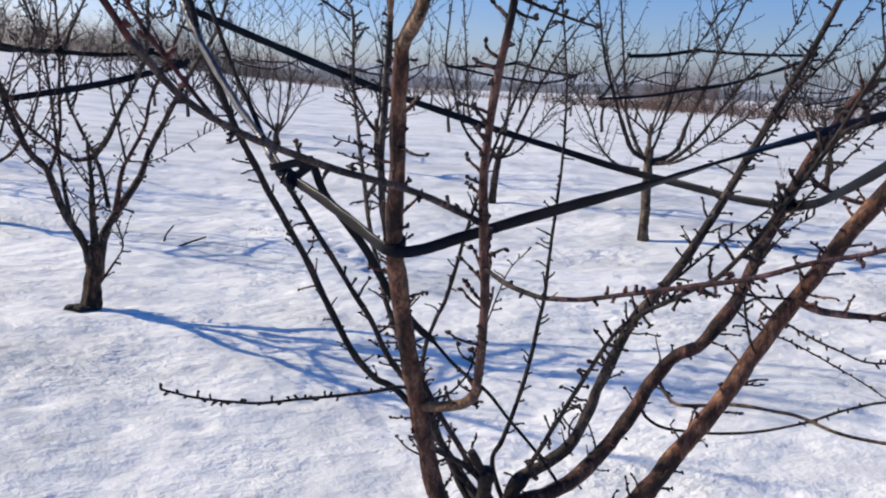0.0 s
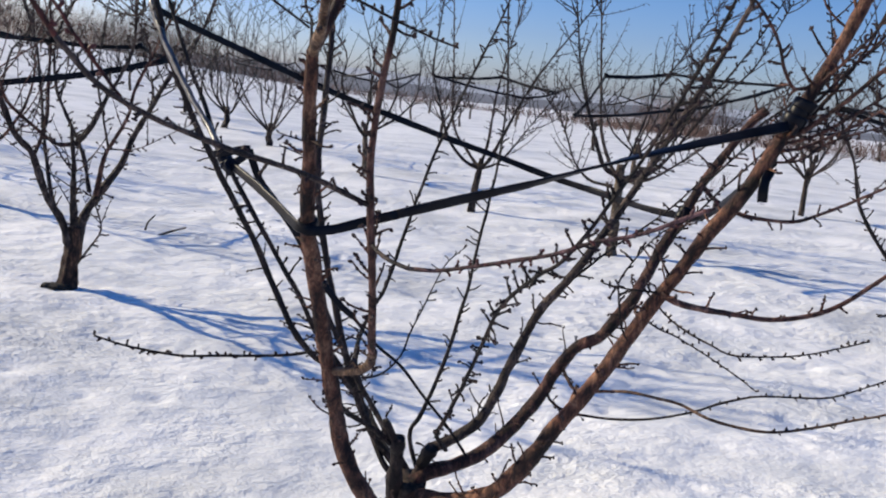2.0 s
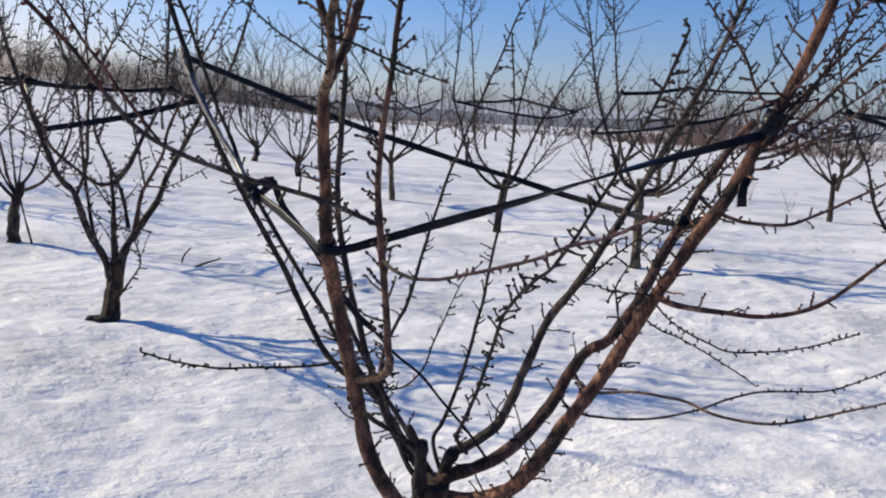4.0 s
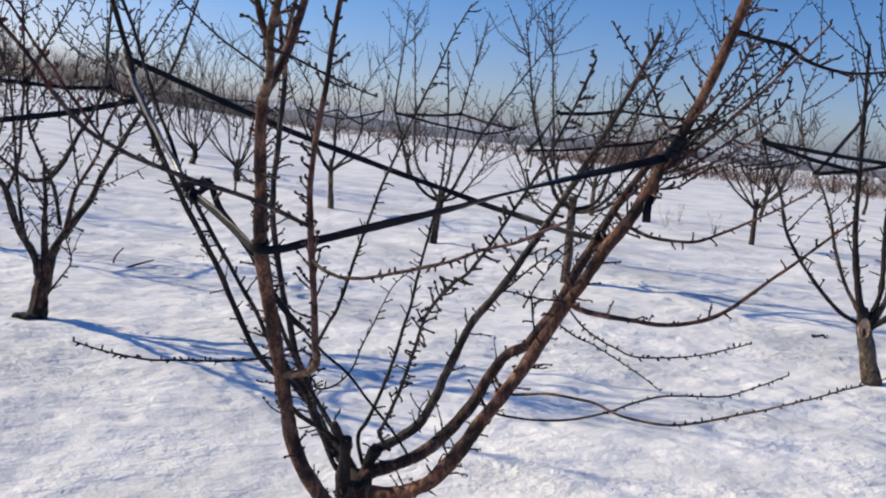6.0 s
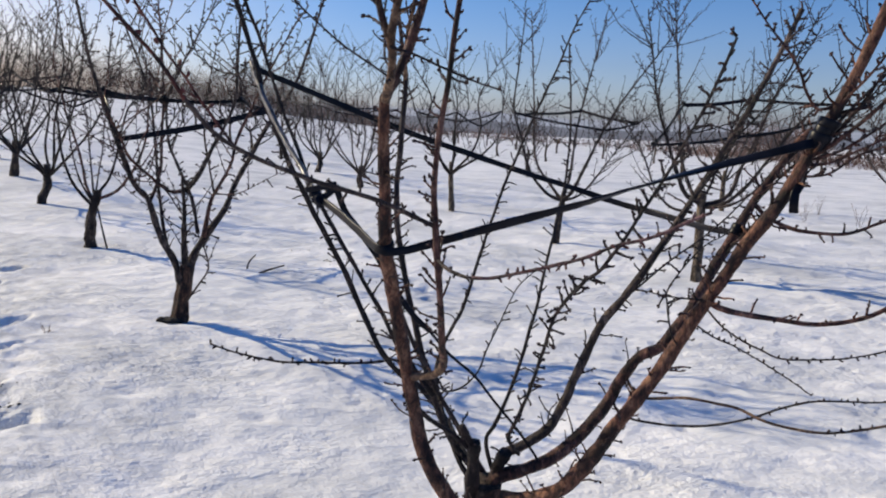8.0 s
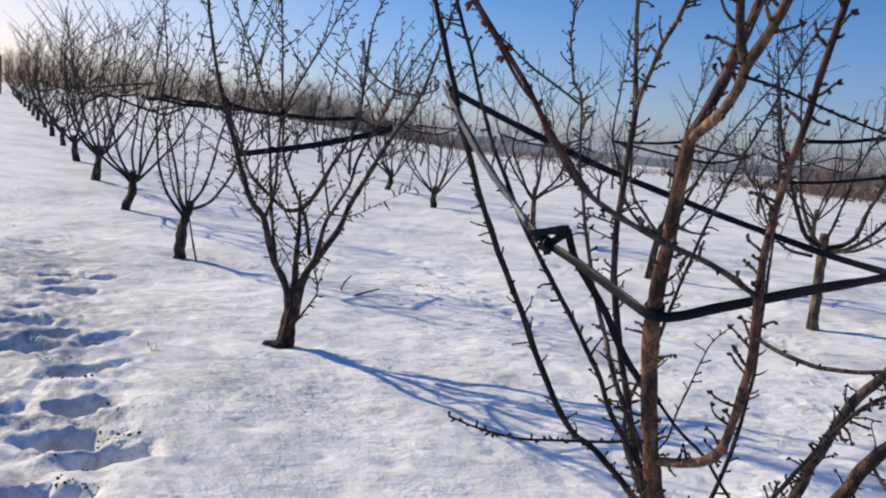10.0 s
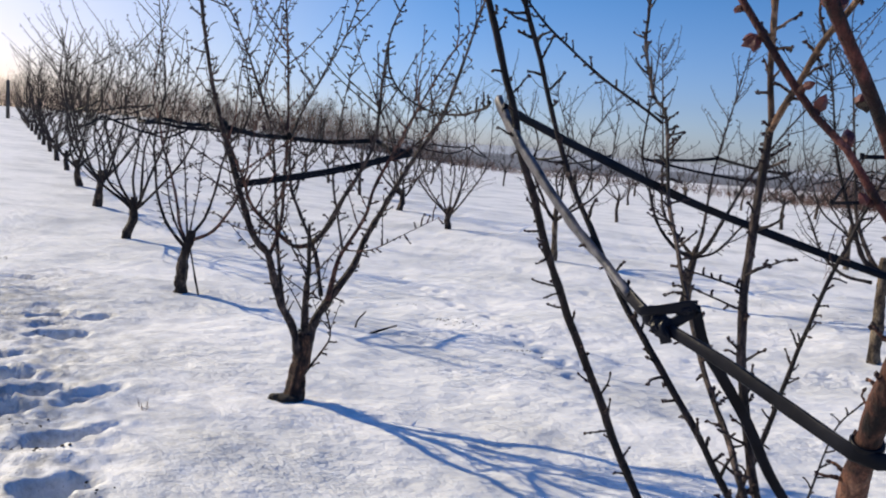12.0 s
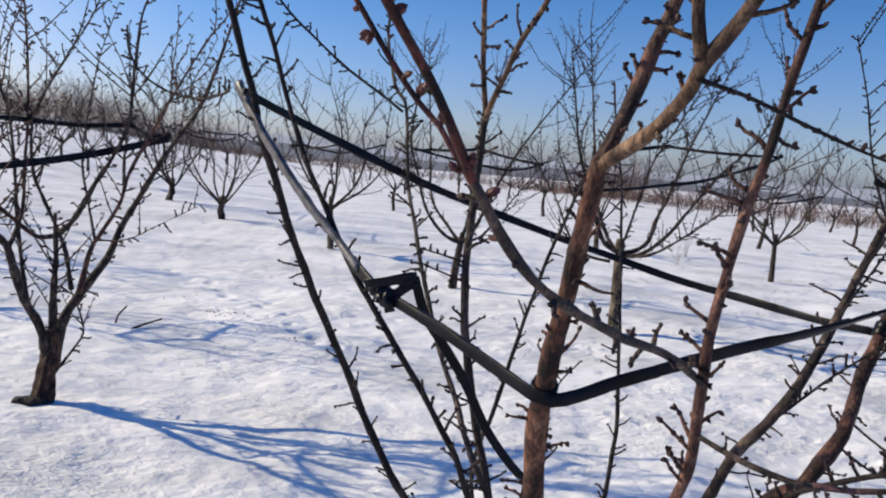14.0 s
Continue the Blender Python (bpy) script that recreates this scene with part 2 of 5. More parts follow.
def land(x, y):
    z = lie(x, y)
    for px, py, r, deep in DIMPLES.get((int(math.floor(x * 2)), int(math.floor(y * 2))), ()):
        d = math.hypot((x - px) / 1.3, y - py) / r
        if d < 1.5:
            z -= deep * (1 - smooth(0.1, 1.2, d)) * (1 + 0.5 * noise.noise((x * 15, y * 15, 1)))
    d = math.hypot(x - 0.0, y - 5.0)
    if d < 60:
        f = 1 - smooth(30, 60, d)
        z += f * 0.06 * noise.noise((x * 0.5, y * 0.5, 1.3))
        if d < 24:
            f = 1 - smooth(14, 24, d)
            ridge = noise.noise((x * 1.0 + 0.8 * y, y * 2.1 - 0.6 * x, 7.0))
            z += f * (0.026 * ridge + 0.016 * noise.noise((x * 2.3, y * 2.3, 9.0)))
            crumb = 0.25 + 0.75 * smooth(-0.10, 0.45, noise.noise((x * 0.8, y * 1.1, 21.0)))
            z += f * (0.012 * noise.noise((x * 4.0 + 3, y * 6.0, 3.0)) + crumb * (0.010 * noise.noise((x * 7.0, y * 10.0, 5.0)) + 0.0035 * noise.noise((x * 17.0, y * 21.0, 15.0))))
    # a shallow dip between the trail and the near tree
    z -= 0.075 * (smooth(-2.3, -1.0, x) - smooth(-1.0, 0.9, x)) * smooth(0.8, 1.5, y) * (1 - smooth(2.5, 3.6, y))
    w = trail(x, y)
    if w > 0:
        z += w * (0.022 * noise.noise((x * 2.4, y * 4.6, 4.0)) + 0.024 * noise.noise((x * 6, y * 9, 14.0)) + 0.022 * noise.noise((x * 13, y * 17, 8.0)) + 0.010 * noise.noise((x * 26, y * 30, 18.0)) - 0.035)
        for fx, fy, a, deep in FOOT:
            dx, dy = x - fx, y - fy
            if abs(dx) < 0.4 and abs(dy) < 0.4:
                u, v = dx * math.cos(a) + dy * math.sin(a), -dx * math.sin(a) + dy * math.cos(a)
                r = math.hypot(u / 0.20, v / (0.12 if deep > 0.06 else 0.09)) + 0.4 * noise.noise((x * 7, y * 7, 2)) + 0.2 * noise.noise((x * 19, y * 19, 6))
                z -= deep * (1 - smooth(0.55, 1.1, r)) - 0.008 * smooth(0.8, 1.1, r) * (1 - smooth(1.1, 1.9, r))
    return z


TREES_AT = [(-2.2, 4.87), (0.20, 2.12), (2.09, 7.77), (0.68, 9.9), (3.86, 4.95), (-4.50, 7.6)]


def pit(x, y):
    """Snow melted back and heaped a little round a stem."""
    z = 0.0
    for tx, ty in TREES_AT:
        r = math.hypot(x - tx, y - ty)
        if r < 0.9:
            z += 0.015 * (1 - smooth(0.15, 0.9, r)) - 0.022 * (1 - smooth(0.06, 0.30, r))
    return z


def build_ground():
    n = 330

    def axis(centre):
        out = []
        for i in range(-n, n + 1):
            t = i / n
            out.append(centre + 9.0 * t + 3000 * (abs(t) ** 11) * (1 if t > 0 else -1))
        return out
    xs, ys = axis(-0.6), axis(4.6)
    verts = [(x, y, land(x, y) + pit(x, y)) for y in ys for x in xs]
    w = len(xs)
    faces = [(j * w + i, j * w + i + 1, (j + 1) * w + i + 1, (j + 1) * w + i) for j in range(w - 1) for i in range(w - 1)]
    me = bpy.data.meshes.new("ground")
    me.from_pydata(verts, [], faces)
    me.polygons.foreach_set("use_smooth", [True] * len(me.polygons))
    me.materials.append(SNOW)
    # full on the trail itself, up to 0.6 over a margin 1.9 m wide
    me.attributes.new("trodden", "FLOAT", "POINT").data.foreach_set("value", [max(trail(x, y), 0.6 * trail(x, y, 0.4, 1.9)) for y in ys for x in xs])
    return tagged(new("ground", me), "wide orchard ground under crusted old snow", "ground", kind="structure")


build_ground()

# ---- branches ----


def spline(points, step):
    """A smooth line through the points, with about that many metres between its places."""
    p = [Vector(q) for q in points]
    p = [2 * p[0] - p[1]] + p + [2 * p[-1] - p[-2]]
    out = []
    for i in range(1, len(p) - 2):
        k = max(1, int((p[i + 1] - p[i]).length / step))
        for j in range(k):
            t = j / k
            out.append(0.5 * (2 * p[i] + (p[i + 1] - p[i - 1]) * t + (2 * p[i - 1] - 5 * p[i] + 4 * p[i + 1] - p[i + 2]) * t * t
                              + (3 * p[i] - p[i - 1] - 3 * p[i + 1] + p[i + 2]) * t ** 3))
    out.append(p[-2])
    return out


class Tubes:
    """Gathers round, tapered stems into one mesh."""

    def __init__(self, coarse=0):
        self.v, self.f, self.coarse = [], [], coarse

    def tube(self, line, r0, r1, sides=6, knots=0.0, seed=0.0, bend=1.0):
        n = len(line)
        side = None
        base = len(self.v)
        for i, q in enumerate(line):
            d = (line[min(i + 1, n - 1)] - line[max(i - 1, 0)])
            d = d.normalized() if d.length > 1e-9 else Vector((0, 0, 1))
            if side is None:
                side = d.cross(Vector((0.31, 0.95, 0.1))).normalized()
            side = (side - d * side.dot(d)).normalized()
            other = d.cross(side)
            t = i / max(1, n - 1)
            r = r0 + (r1 - r0) * t ** bend
            if knots:
                r *= 1 + knots * noise.noise((q.x * 14 + seed, q.y * 14, q.z * 14)) + 0.5 * knots * noise.noise((q.x * 45, q.y * 45 + seed, q.z * 45))
            for k in range(sides):
                a = 2 * math.pi * k / sides
                rr = r * (1 + (0.6 * knots * noise.noise((q.x * 20 + 3 * math.cos(a), q.y * 20 + 3 * math.sin(a), q.z * 20 + seed)) if knots else 0))
                self.v.append(q + (side * math.cos(a) + other * math.sin(a)) * rr)
        for i in range(n - 1):
            for k in range(sides):
                a, b = base + i * sides + k, base + i * sides + (k + 1) % sides
                self.f.append((a, b, b + sides, a + sides))
        self.f.append(tuple(base + k for k in reversed(range(sides))))
        self.f.append(tuple(base + (n - 1) * sides + k for k in range(sides)))

    def trunk(self, line, r0, r1, sides=18, ribs=0.2, seed=0.0, bend=1.0):
        """A stout upright stem with lengthwise ribs, old scars and a flared foot."""
        base, n = len(self.v), len(line)
        for i, q in enumerate(line):
            t = i / (n - 1)
            r = (r0 + (r1 - r0) * t ** bend) * (1 + 0.28 * max(0.0, 1 - t * 6) ** 2)
            for k in range(sides):
                a = 2 * math.pi * k / sides
                c, d = math.cos(a), math.sin(a)
                rr = r * (1 + ribs * noise.noise((2.3 * c + seed, 2.3 * d, q.z * 5)) + 0.5 * ribs * noise.noise((5 * c, 5 * d + seed, q.z * 17)))
                self.v.append(q + Vector((c * rr, d * rr, 0.012 * noise.noise((3 * c, 3 * d, q.z * 9)))))
        for i in range(n - 1):
            for k in range(sides):
                a, b = base + i * sides + k, base + i * sides + (k + 1) % sides
                self.f.append((a, b, b + sides, a + sides))
        self.f.append(tuple(base + (n - 1) * sides + k for k in range(sides)))

    def bud(self, at, way, size, rnd):
        """A plump pointed bud."""
        s = way.orthogonal().normalized()
        o = way.cross(s)
        base = len(self.v)
        turn = rnd.uniform(0, 6.28)
        if self.coarse:
            n = self.coarse
            for h, r in ((0.0, 0.6), (0.75, 1.05)):
                for k in range(n):
                    a = turn + 2 * math.pi * k / n
                    self.v.append(at + way * (h * size) + (s * math.cos(a) + o * math.sin(a)) * (r * size * 0.66))
            self.v.append(at + way * (1.7 * size))
            for k in range(n):
                a, b = base + k, base + (k + 1) % n
                self.f.append((a, b, b + n, a + n))
                self.f.append((a + n, b + n, base + 2 * n))
            return
        for h, r in ((0.0, 0.6), (0.5, 1.05), (1.1, 0.8)):
            for k in range(5):
                a = turn + 2 * math.pi * k / 5
                self.v.append(at + way * (h * size) + (s * math.cos(a) + o * math.sin(a)) * (r * size * 0.62))
        self.v.append(at + way * (1.7 * size))
        for i in range(2):
            for k in range(5):
                a, b = base + i * 5 + k, base + i * 5 + (k + 1) % 5
                self.f.append((a, b, b + 5, a + 5))
        for k in range(5):
            self.f.append((base + 10 + k, base + 10 + (k + 1) % 5, base + 15))

    def mesh(self, name, mat, flat=False):
        me = bpy.data.meshes.new(name)
        me.from_pydata(self.v, [], self.f)
        if not flat:
            me.polygons.foreach_set("use_smooth", [True] * len(me.polygons))
        me.materials.append(mat)
        return me


def part(name, me, parent, label="", kind=""):
    ob = new(name, me)
    ob.parent = parent
    return tagged(ob, label, kind=kind)


def empty(name, x, y, z):
    ob = new(name)
    ob.location = (x, y, z)
    ob.empty_display_size = 0.1
    return ob


def away(line, i, rnd, up=0.25):
    """A way out of the stem at place i."""
    d = (line[min(i + 1, len(line) - 1)] - line[max(i - 1, 0)]).normalized()
    v = Vector((rnd.gauss(0, 1), rnd.gauss(0, 1), rnd.gauss(0, 1)))
    v = (v - d * v.dot(d)).normalized()
    return (v + d * rnd.uniform(0.1, 0.7) + Vector((0, 0, up))).normalized()


def spurs(wood, buds, line, rnd, gap, longest, size, start=0.0, thick=0.0022, r0=0.0, r1=0.0):
    """Short stiff fruit spurs with dark buds along a stem, and single buds between them."""
    run, nxt = 0.0, gap * rnd.uniform(0.3, 1.2)
    total = sum((b - a).length for a, b in zip(line, line[1:]))
    for i in range(1, len(line)):
        run += (line[i] - line[i - 1]).length
        if run < nxt or run < start * total:
            continue
        nxt = run + gap * rnd.uniform(0.4, 1.6)
        way = away(line, i, rnd, 0.12)
        reach = longest * rnd.random() ** 1.1 + 0.004
        steps = 2 if reach < 0.018 else 3 if reach < 0.035 else 4
        skin = (r0 + (r1 - r0) * i / len(line)) * 0.9
        q = [line[i] + way * skin]
        bend = way.copy()
        for k in range(steps):
            bend = (bend + Vector((rnd.gauss(0, 0.17), rnd.gauss(0, 0.17), rnd.gauss(0.03, 0.17)))).normalized()
            q.append(q[-1] + bend * reach / steps)
        wood.tube(q, thick * rnd.uniform(1.0, 1.4), thick * 0.7, 3 if wood.coarse else 4)
        for k in range(1, steps + 1):
            for j in range(rnd.choice((0, 1, 1, 2)) if k < steps else rnd.choice((2, 3, 4)) if reach > 0.012 else rnd.choice((1, 1, 2))):
                buds.bud(q[k], (bend + Vector((rnd.gauss(0, 0.7), rnd.gauss(0, 0.7), rnd.gauss(0, 0.7)))).normalized(), size * rnd.uniform(0.55, 1.15), rnd)


# ---- the near tree ----


def limb(tree, points, r0, r1, mat, seed, label="", gap=0.05, longest=0.05, size=0.0042, start=0.12, bud_mat=None, shoots=0, sides=9,
         shoot_long=0.35, knots=0.16):
    """A main stem of a tree with its spurs and side shoots, and its buds as a piece of its own."""
    rnd = random.Random(seed)
    gap, longest, size = gap * 0.42, longest * 1.2 + 0.008 if longest > 0.01 else longest * 0.6, size * (1.36 if bud_mat is None else 1.2)
    wood, buds = Tubes(), Tubes()
    line = spline(points, 0.012 if r0 > 0.011 else 0.016)
    line = [q + Vector((noise.noise((q.x * 9, q.y * 9, q.z * 9 + seed)), noise.noise((q.x * 9, q.y * 9 + 5, q.z * 9 + seed)),
                        noise.noise((q.x * 9 + 5, q.y * 9, q.z * 9 + seed)))) * 0.0035 for q in line]
    wood.tube(line, r0, r1, sides, knots, seed)
    spurs(wood, buds, line, rnd, gap, longest, size, start, 0.0030, r0, r1)
    for k in range(shoots):
        i = rnd.randint(int(len(line) * max(start, 0.15)), len(line) - 2)
        way = away(line, i, rnd, 0.5)
        reach = shoot_long * rnd.uniform(0.5, 1.2)
        q = [line[i]]
        for j in range(5):
            way = (way + Vector((rnd.gauss(0, 0.10), rnd.gauss(0, 0.10), rnd.gauss(0.06, 0.08)))).normalized()
            q.append(q[-1] + way * reach / 5)
        q = spline(q, 0.02)
        wood.tube(q, 0.0032, 0.0016, 5)
        spurs(wood, buds, q, rnd, 0.03, 0.012, size * 0.8, 0.1, 0.0015)
    ob = part("branch", wood.mesh("branch", mat), tree, label)
    if buds.v:
        part("bud", buds.mesh("bud", bud_mat or BUD, True), ob, "", "stuff")
    return ob


def near_tree():
    tree = tagged(empty("fruit_tree", 0, 0, 0), "bare open-centred fruit tree with budded branches held together by black ties", "tree",
                  "orchard trees")
    wood = Tubes()
    wood.tube(spline([(0.20, 2.14, -0.12), (0.195, 2.13, 0.06), (0.195, 2.11, 0.16), (0.20, 2.09, 0.26), (0.205, 2.08, 0.31)], 0.02), 0.085, 0.055, 14, 0.22, 2.0)
    part("trunk", wood.mesh("trunk", BARK_TRUNK), tree, "short thick grey-brown trunk")
    add = lambda *a, **k: limb(tree, *a, **k)
    # the leader and its fork
    add([(0.19, 2.08, 0.20), (0.17, 1.90, 0.27), (0.145, 1.75, 0.36), (0.107, 1.69, 0.435), (0.050, 1.685, 0.518), (0.008, 1.703, 0.615), (-0.013, 1.708, 0.702), (-0.047, 1.692, 0.883),
         (-0.078, 1.617, 1.103), (-0.086, 1.561, 1.210), (-0.081, 1.485, 1.402), (-0.073, 1.412, 1.600)],
        0.029, 0.0140, BARK_WARM, 1, "stout brown leading branch", gap=0.055, longest=0.05, shoots=9, shoot_long=0.075)
    add([(-0.072, 1.416, 1.594), (-0.040, 1.309, 1.644), (-0.024, 1.237, 1.688), (-0.022, 1.198, 1.722), (0.001, 1.138, 1.788), (0.03, 1.08, 1.90), (0.05, 1.05, 2.05)],
        0.0115, 0.007, BARK_TAN, 2, "pale tan forked branch", gap=0.06, longest=0.03)
    add([(-0.023, 1.198, 1.720), (-0.040, 1.185, 1.77), (-0.055, 1.16, 1.86), (-0.06, 1.15, 1.98)], 0.0085, 0.006, BARK_TAN, 3)
    add([(-0.023, 1.205, 1.705), (0.03, 1.195, 1.692), (0.10, 1.18, 1.662), (0.17, 1.17, 1.637), (0.215, 1.165, 1.625)], 0.0032, 0.002, BARK_DARK, 4,
        gap=0.016, longest=0.008, start=0.05, size=0.0036)
    add([(-0.072, 1.414, 1.600), (-0.041, 1.421, 1.667), (-0.022, 1.431, 1.718), (-0.003, 1.430, 1.777), (0.019, 1.420, 1.842), (0.05, 1.41, 2.0)],
        0.0130, 0.009, BARK, 5, gap=0.05, longest=0.02)
    # stems behind the leader
    add([(0.23, 2.15, 0.25), (0.12, 2.17, 0.34), (0.035, 2.17, 0.47), (-0.02, 2.16, 0.62), (-0.07, 2.15, 0.80), (-0.115, 2.15, 0.98), (-0.148, 2.15, 1.15), (-0.160, 2.16, 1.30),
         (-0.156, 2.18, 1.454), (-0.145, 2.18, 1.69)], 0.0125, 0.009, BARK_GREY, 6, gap=0.045)
    add([(-0.145, 2.18, 1.69), (-0.163, 2.161, 1.830), (-0.177, 2.118, 1.951), (-0.18, 2.10, 2.15)], 0.007, 0.005, BARK_TAN, 7, gap=0.04)
    add([(-0.145, 2.17, 1.685), (-0.125, 2.045, 1.784), (-0.102, 1.970, 1.861), (-0.077, 1.889, 1.919), (-0.05, 1.78, 2.02)], 0.0072, 0.0055, BARK_TAN, 8, gap=0.04)
    add([(0.20, 2.17, 0.28), (0.05, 2.12, 0.55), (-0.07, 2.09, 0.78), (-0.134, 2.116, 0.914), (-0.157, 2.168, 0.994), (-0.203, 2.305, 1.102), (-0.243, 2.47, 1.255), (-0.284, 2.62, 1.441),
         (-0.297, 2.69, 1.531), (-0.313, 2.80, 1.733), (-0.346, 2.86, 1.793), (-0.364, 2.93, 1.868), (-0.383, 3.0, 1.981), (-0.378, 3.06, 2.134)], 0.0095, 0.004, BARK_GREY, 9, gap=0.035,
        longest=0.045)
    add([(-0.322, 2.81, 1.718), (-0.397, 2.796, 1.768), (-0.515, 2.784, 1.844), (-0.652, 2.775, 1.952), (-0.739, 2.768, 2.045), (-0.80, 2.76, 2.12)], 0.0048, 0.003, BARK_DARK, 10,
        gap=0.03, longest=0.02, size=0.0036)
    # the elbow and the upright stem on it
    add([(-0.028, 1.705, 0.797), (0.029, 1.653, 0.823), (0.068, 1.600, 0.854), (0.087, 1.546, 0.896), (0.091, 1.500, 0.935)], 0.0125, 0.0110, BARK_TAN, 11, gap=0.06, longest=0.03)
    add([(0.088, 1.552, 0.886), (0.091, 1.488, 0.945), (0.090, 1.434, 1.013), (0.089, 1.385, 1.099), (0.085, 1.337, 1.196), (0.073, 1.300, 1.371), (0.080, 1.278, 1.492), (0.103, 1.248, 1.663),
         (0.12, 1.22, 1.80), (0.145, 1.19, 1.98)], 0.0100, 0.005, BARK, 12, "upright brown branch dotted with bud clusters", gap=0.03,
        longest=0.045, size=0.0046)
    # leaning stems held by the tie
    add([(0.17, 2.22, 0.24), (0.02, 2.50, 0.34), (-0.09, 2.64, 0.41), (-0.154, 2.665, 0.452), (-0.202, 2.637, 0.487), (-0.248, 2.590, 0.556), (-0.285, 2.562, 0.627), (-0.375, 2.585, 0.788), (-0.430, 2.566, 0.919),
         (-0.510, 2.505, 1.099), (-0.579, 2.426, 1.278), (-0.615, 2.373, 1.375), (-0.650, 2.331, 1.497), (-0.684, 2.316, 1.591), (-0.723, 2.328, 1.729), (-0.79, 2.30, 1.95), (-0.83, 2.28, 2.1)],
        0.0140, 0.0085, BARK_DARK, 13, "long dark leaning branch", gap=0.075, longest=0.045)
    add([(0.0, 2.10, 0.60), (-0.07, 2.08, 0.70), (-0.123, 2.041, 0.794), (-0.179, 1.991, 0.926), (-0.256, 1.975, 1.06), (-0.338, 2.00, 1.178), (-0.438, 2.05, 1.33), (-0.484, 2.10, 1.41), (-0.538, 2.134, 1.509),
         (-0.593, 2.154, 1.635), (-0.639, 2.149, 1.786), (-0.68, 2.12, 1.90), (-0.73, 2.10, 2.05)],
        0.0088, 0.005, BARK_DARK, 14, gap=0.06, longest=0.045)
    # the long side branch that comes forward
    add([(0.078, 1.318, 1.306), (0.020, 1.243, 1.342), (-0.051, 1.160, 1.383), (-0.145, 1.035, 1.426), (-0.228, 0.945, 1.468), (-0.284, 0.890, 1.512), (-0.328, 0.852, 1.572)],
        0.0062, 0.0041, BARK_GREY, 15, "grey-brown side branch coming forward", gap=0.10, longest=0.012, size=0.0034, start=0.05)
    add([(-0.320, 0.859, 1.561), (-0.328, 0.852, 1.572), (-0.362, 0.832, 1.634), (-0.393, 0.809, 1.677), (-0.435, 0.775, 1.735), (-0.49, 0.73, 1.82), (-0.55, 0.68, 1.93)], 0.0042, 0.0024, BARK_RED, 17,
        "red-brown young shoot with swollen red buds", gap=0.075, longest=0.004, size=0.0050, start=0.02, bud_mat=BUD_RED)
    add([(-0.262, 0.915, 1.497), (-0.290, 0.915, 1.530), (-0.330, 0.908, 1.581), (-0.351, 0.911, 1.613), (-0.372, 0.917, 1.634), (-0.396, 0.917, 1.665), (-0.422, 0.922, 1.704), (-0.46, 0.925, 1.76), (-0.53, 0.93, 1.87)],
        0.0028, 0.0020, BARK_RED, 16, gap=0.040, longest=0.004, size=0.0054, start=0.05, bud_mat=BUD_RED)
    # limbs leaning the other way
    add([(0.21, 2.09, 0.27), (0.250, 2.10, 0.395), (0.308, 2.11, 0.432), (0.350, 2.12, 0.458), (0.410, 2.128, 0.510), (0.464, 2.150, 0.615), (0.486, 2.160, 0.683), (0.563, 2.145, 0.882), (0.638, 2.113, 1.009),
         (0.717, 2.112, 1.140), (0.861, 2.190, 1.376), (0.977, 2.233, 1.578), (1.069, 2.232, 1.783), (1.13, 2.22, 1.95)],
        0.0185, 0.0075, BARK_GREY, 17, "straight grey branch leaning outward", gap=0.05, longest=0.06, start=0.15, shoots=8, shoot_long=0.075)
    add([(0.20, 2.09, 0.27), (0.246, 2.09, 0.327), (0.334, 2.10, 0.358), (0.399, 2.118, 0.382), (0.454, 2.152, 0.409), (0.517, 2.191, 0.455), (0.578, 2.221, 0.526), (0.625, 2.229, 0.598), (0.651, 2.223, 0.665), (0.697, 2.180, 0.763),
         (0.738, 2.161, 0.797), (0.774, 2.156, 0.826), (0.850, 2.155, 0.939), (0.872, 2.165, 0.987), (0.944, 2.235, 1.105), (1.011, 2.275, 1.217), (1.049, 2.291, 1.291), (1.090, 2.311, 1.356),
         (1.190, 2.325, 1.514), (1.236, 2.308, 1.57)],
        0.0245, 0.014, BARK, 18, "crooked brown branch cut at the tip", gap=0.055, longest=0.07, shoots=9, shoot_long=0.085)
    add([(0.16, 2.10, 0.22), (0.224, 2.04, 0.272), (0.333, 1.92, 0.337), (0.418, 1.83, 0.410), (0.468, 1.775, 0.480), (0.540, 1.735, 0.607), (0.580, 1.724, 0.685), (0.634, 1.714, 0.770),
         (0.729, 1.715, 0.941), (0.820, 1.678, 1.132), (0.880, 1.641, 1.262), (0.941, 1.619, 1.369), (1.027, 1.604, 1.569), (1.074, 1.587, 1.686), (1.127, 1.550, 1.879), (1.16, 1.53, 2.02)],
        0.0265, 0.0125, BARK_WARM, 19, "stout brown outward-leaning branch", gap=0.06, longest=0.06, shoots=12, shoot_long=0.085)
    add([(0.31, 2.08, 0.42), (0.275, 1.99, 0.50), (0.277, 1.932, 0.562), (0.320, 1.865, 0.697), (0.356, 1.711, 0.891), (0.382, 1.540, 1.057), (0.425, 1.334, 1.184), (0.460, 1.272, 1.227),
         (0.481, 1.240, 1.269), (0.540, 1.198, 1.384), (0.58, 1.18, 1.47), (0.62, 1.17, 1.56), (0.655, 1.15, 1.65), (0.68, 1.13, 1.74)], 0.0068, 0.003, BARK_DARK, 20,
        "thin reddish branch crowded with buds", gap=0.022, longest=0.024, size=0.0042, start=0.05)
